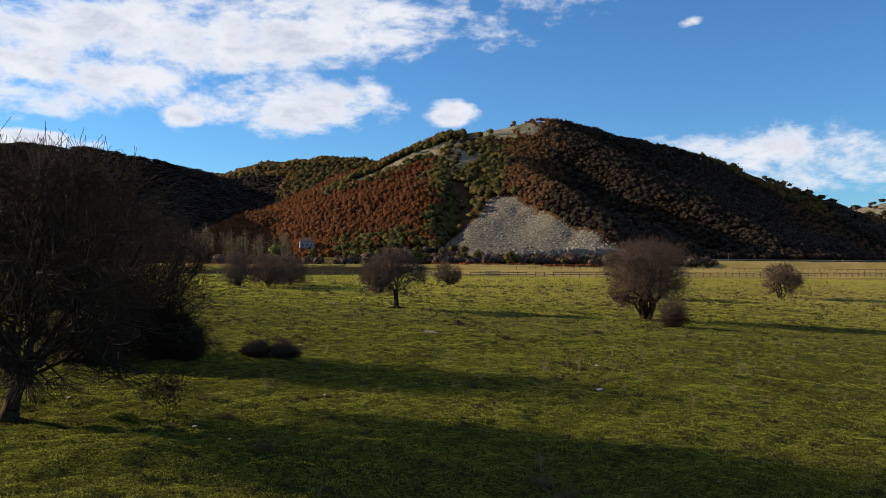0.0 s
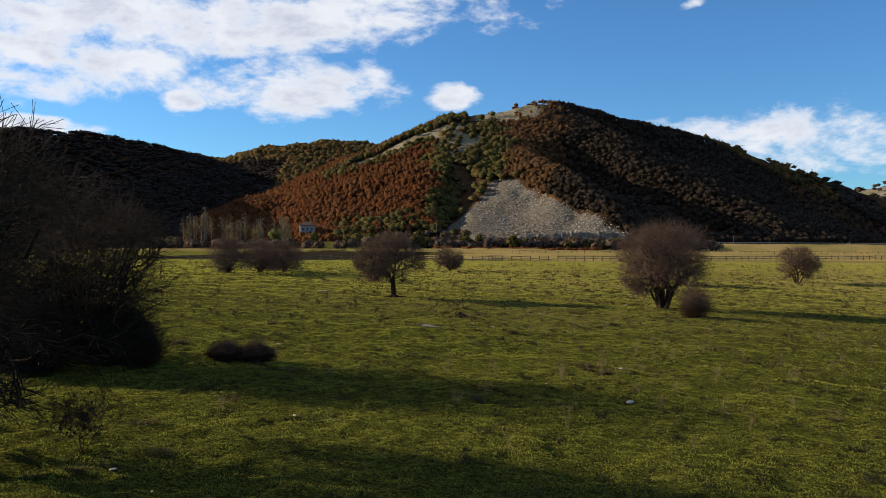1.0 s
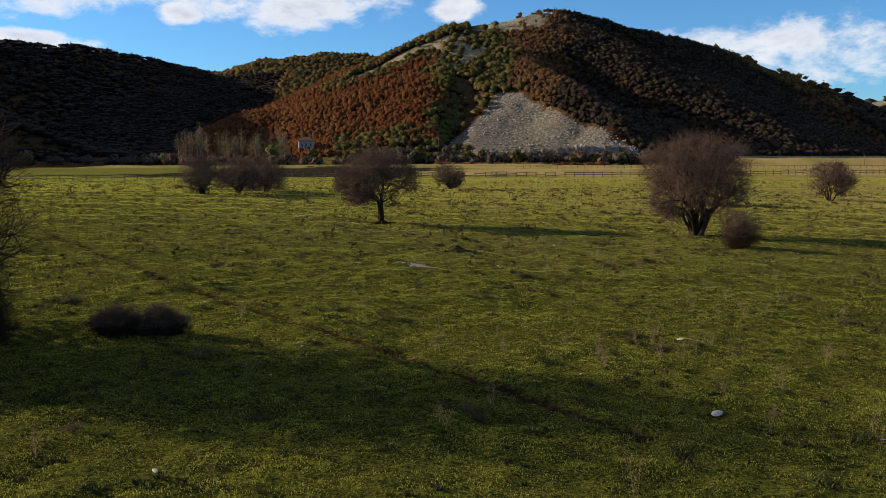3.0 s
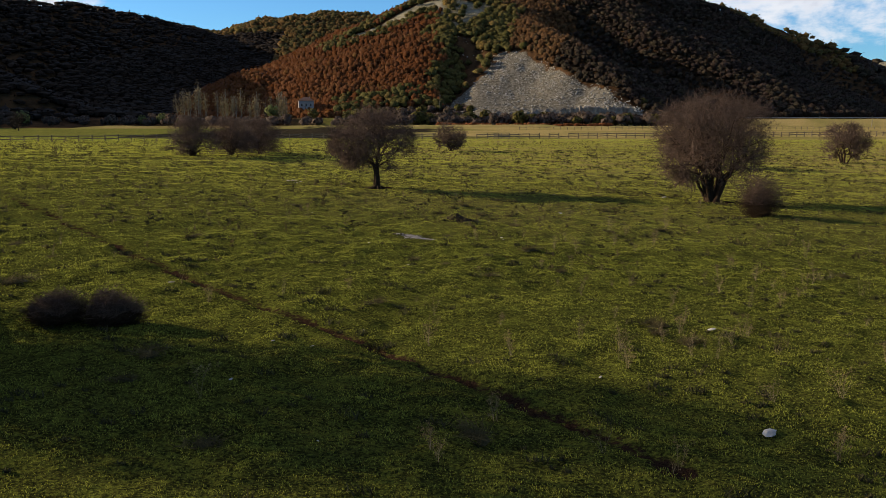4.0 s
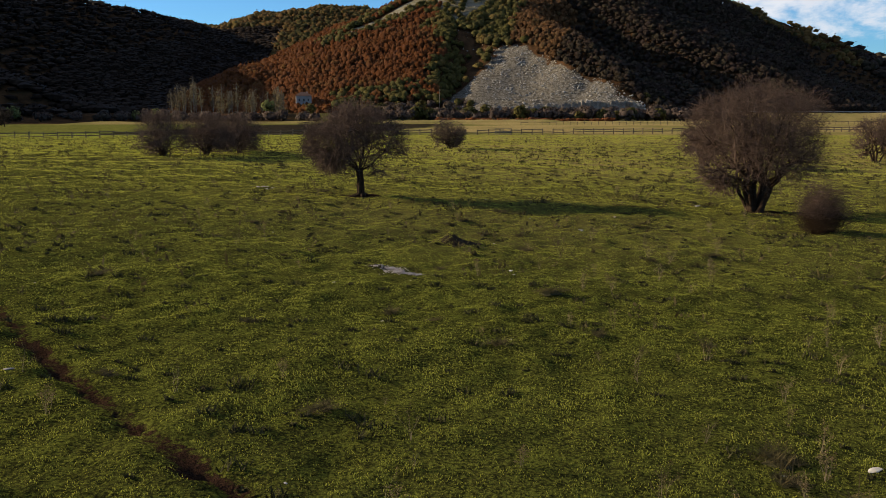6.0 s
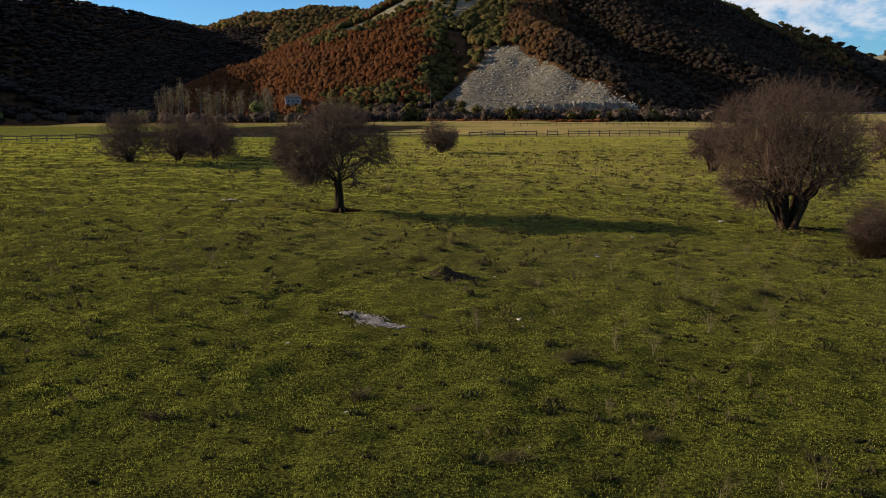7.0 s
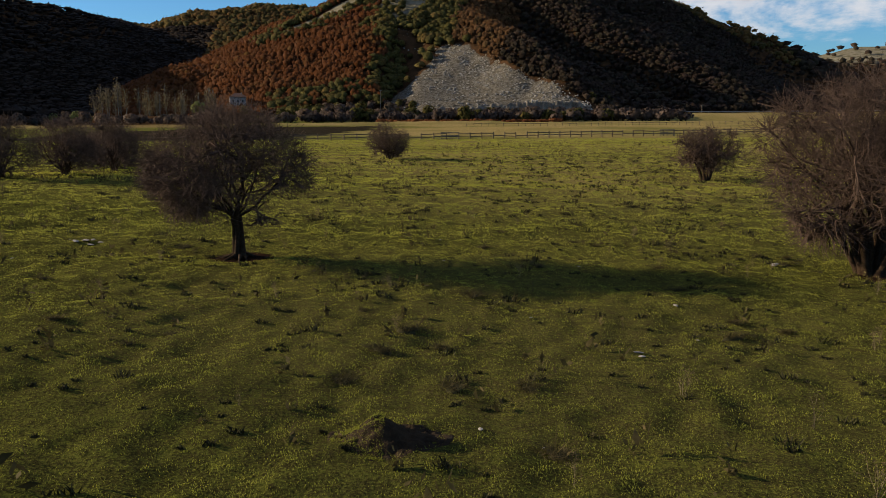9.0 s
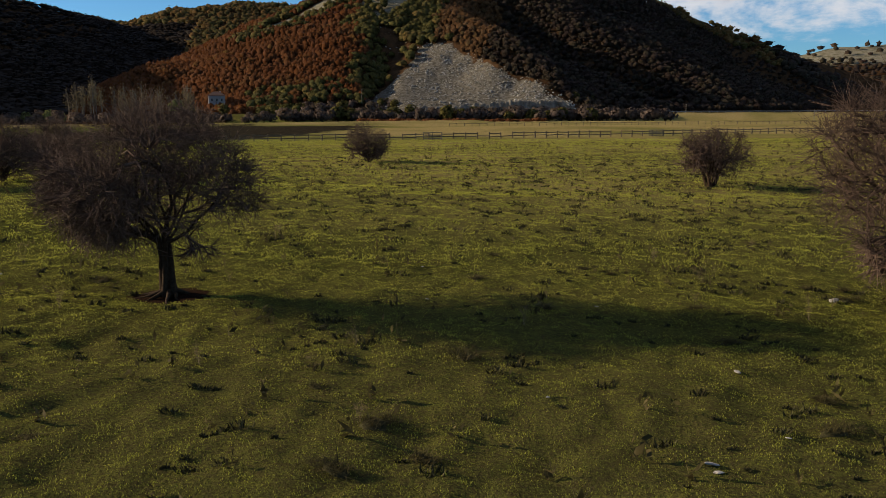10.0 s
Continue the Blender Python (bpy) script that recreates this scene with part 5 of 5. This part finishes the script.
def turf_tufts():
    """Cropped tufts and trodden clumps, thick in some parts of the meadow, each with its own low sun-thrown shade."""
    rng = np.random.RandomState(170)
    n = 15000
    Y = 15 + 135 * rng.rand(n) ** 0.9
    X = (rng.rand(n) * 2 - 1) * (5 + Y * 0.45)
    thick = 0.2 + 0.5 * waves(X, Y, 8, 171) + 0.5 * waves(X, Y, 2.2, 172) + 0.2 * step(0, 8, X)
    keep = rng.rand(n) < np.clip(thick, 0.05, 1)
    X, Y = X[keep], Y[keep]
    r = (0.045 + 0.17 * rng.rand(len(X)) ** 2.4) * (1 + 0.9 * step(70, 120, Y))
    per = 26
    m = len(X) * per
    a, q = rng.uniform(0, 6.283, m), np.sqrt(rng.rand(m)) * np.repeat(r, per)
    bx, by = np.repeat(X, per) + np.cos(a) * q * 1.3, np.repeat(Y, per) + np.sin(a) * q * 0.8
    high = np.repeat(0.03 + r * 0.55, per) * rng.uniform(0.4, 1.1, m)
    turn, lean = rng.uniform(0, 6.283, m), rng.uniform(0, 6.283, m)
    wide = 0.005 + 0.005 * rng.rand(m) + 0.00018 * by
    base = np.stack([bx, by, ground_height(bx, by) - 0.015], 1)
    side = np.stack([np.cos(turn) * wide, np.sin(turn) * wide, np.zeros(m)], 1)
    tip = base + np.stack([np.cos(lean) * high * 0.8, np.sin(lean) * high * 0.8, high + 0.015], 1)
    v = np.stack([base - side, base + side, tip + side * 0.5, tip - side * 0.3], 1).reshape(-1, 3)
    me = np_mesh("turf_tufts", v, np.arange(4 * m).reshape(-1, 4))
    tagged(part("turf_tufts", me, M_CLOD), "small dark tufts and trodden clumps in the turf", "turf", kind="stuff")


turf_tufts()


def stones():
    rng = random.Random(180)
    shapes = [stone_mesh("stone", 800 + k, 0.55, 2) for k in range(4)]
    spots = [(-8.35, 44.4, 0.2), (5.9, 41.8, 0.22), (1.12, 56.5, 0.2), (-11.9, 27.6, 0.16), (-7.07, 24.7, 0.25), (5.1, 35.1, 0.34), (4.5, 67, 0.22), (6.64, 71.5, 0.24), (0.66, 62.2, 0.14), (4.5, 66.7, 0.16),
             (12.5, 79.1, 0.4), (-4.64, 30.5, 0.14), (-13.2, 80.2, 0.34), (-12.9, 80.4, 0.4), (-12.6, 80.1, 0.3), (-12.75, 80.7, 0.28), (-12.4, 80.5, 0.26)]
    for k in range(45):
        spots.append((rng.uniform(-16, 18), rng.uniform(18, 85), rng.uniform(0.05, 0.13)))
    for i, (x, y, s) in enumerate(spots):
        ob = part("stone", shapes[i % 4], M_ROCK)
        ob.matrix_basis = pose(x, y, gz(x, y) + s * 0.12, rng.uniform(-10, 10), rng.uniform(-10, 10), rng.uniform(0, 360)) @ Matrix.Diagonal((s * 1.1, s * 0.6, s * 0.36, 1))
        tagged(ob, "pale weathered limestone lying in the turf", "stone", "field stones")


stones()


def earth_mound(x, y):
    """A spoil heap: turfed over towards the sun, dug open and dark on the far side."""
    n = 56
    u, w = np.meshgrid(np.linspace(-1.3, 1.3, n), np.linspace(-1.1, 1.1, n))
    r = np.hypot(u / (1.15 + 0.1 * np.sin(3 * w)), w / 0.92)
    h = 0.47 * (1 - step(0.1, 1.0, r))
    cut = step(-0.3, 0.3, u + 0.07 * np.sin(4 * w) - 0.05)
    h = h * (1 - 0.6 * cut * (1 - step(0.75, 1.0, r)))
    h += (0.035 * waves(u, w, 0.35, 201) + 0.02 * waves(u, w, 0.14, 202)) * (1 - step(0.8, 1.05, r))
    g = ground_height(u + x, w + y)
    z = g + np.where(r < 1.08, h, -0.06) - 0.012 * (r > 0.98)
    v = np.stack([u, w, z - gz(x, y)], -1).reshape(-1, 3)
    i = (np.arange(n - 1)[:, None] * n + np.arange(n - 1)[None]).ravel()
    f = np.stack([i, i + 1, i + n + 1, i + n], 1)
    rr = r.ravel()
    f = f[(rr[f] < 1.2).all(1)]
    t = thing("earth_mound", pose(x, y, gz(x, y)) @ Matrix.Scale(0.8, 4), "small dug-open mound of dark earth in the turf", "mound")
    part("earth", smooth(np_mesh("mound_earth", v, f)), M_EARTH, t)
    rng = np.random.RandomState(203)
    q = []
    for k in range(6000):
        a, b = rng.uniform(-1.2, -0.12), rng.uniform(-1, 1)
        if math.hypot(a / 1.2, b / 0.98) < 1:
            iu, iw = int((a + 1.3) / 2.6 * (n - 1)), int((b + 1.1) / 2.2 * (n - 1))
            q.append((a, b, z[iw, iu] - gz(x, y)))
    q = np.array(q)
    m = len(q)
    a = rng.uniform(0, 6.283, m)
    s = np.stack([np.cos(a), np.sin(a), np.zeros(m)], 1) * 0.006
    tip = q + np.stack([rng.normal(size=m) * 0.02, rng.normal(size=m) * 0.02, rng.uniform(0.015, 0.045, m)], 1)
    gv = np.stack([q - s, q + s, tip + s * 0.4, tip - s * 0.4], 1).reshape(-1, 3)
    part("turf", np_mesh("turf", gv, np.arange(len(gv)).reshape(-1, 4)), M_GRASS, t, "short grass grown over the heap's sunny side")


earth_mound(-0.8, 61.5)


def gravel_patch():
    """A strip of crushed white stone with turned earth at its end."""
    rng = np.random.RandomState(210)
    t = thing("gravel_patch", pose(-2.5, 56.1, gz(-2.5, 56.1)), "strip of crushed pale gravel pressed into the turf", "gravel")
    me = [stone_mesh("g", 820 + k, 0.6) for k in range(3)]
    V, F, base = [], [], 0
    for k in range(1300):
        s = rng.uniform(-1.05, 1.05)
        o = rng.normal() * 0.17 * (1.15 - 0.5 * abs(s)) + 0.06 * math.sin(5 * s)
        x, y = s * 0.72 - o * 0.7, -s * 0.72 - o * 0.75
        size = rng.uniform(0.025, 0.06)
        v = np.array([q.co[:] for q in me[k % 3].vertices]) * size
        z = gz(-2.5 + x, 56.1 + y) - gz(-2.5, 56.1)
        V.append(v + (x, y, z + 0.012))
        F.append(np.array([q.vertices[:] for q in me[k % 3].polygons]) + base)
        base += len(v)
    for m in me:
        bpy.data.meshes.remove(m)
    tagged(part("gravel", np_mesh("gravel", np.concatenate(V), np.concatenate(F)), M_GRAVEL, t), kind="stuff")
    for x, y, r in ((-0.85, 0.9, 0.42), (0.55, -0.75, 0.3)):
        hm, sm = tussock_shape(220 + int(r * 10), r, 0.1)
        part("turned_earth", hm, M_EARTH, t, "clod of dark turned earth").matrix_basis = pose(x, y, gz(-2.5 + x, 56.1 + y) - gz(-2.5, 56.1))


gravel_patch()


def sapling(x, y):
    rng = np.random.RandomState(230)
    t = thing("leafy_sapling", pose(x, y, gz(x, y)), "dark young thorn sapling with sparse leaves", "sapling")
    thick, thin = grow(rng, 1.25, 0.65, 0.1, 5, 0.018, twigs=0.3)
    part("stem", wood_mesh("stem", thick + thin, 3), M_BARK, t)
    v, f = clumps(rng, 130, 0.6, 0.035, 1.0, 0.1, 5)
    v[:, 2] += 0.65
    part("leaves", np_mesh("leaves", v, f), M_BRAMBLE, t)


sapling(-8.1, 25.6)
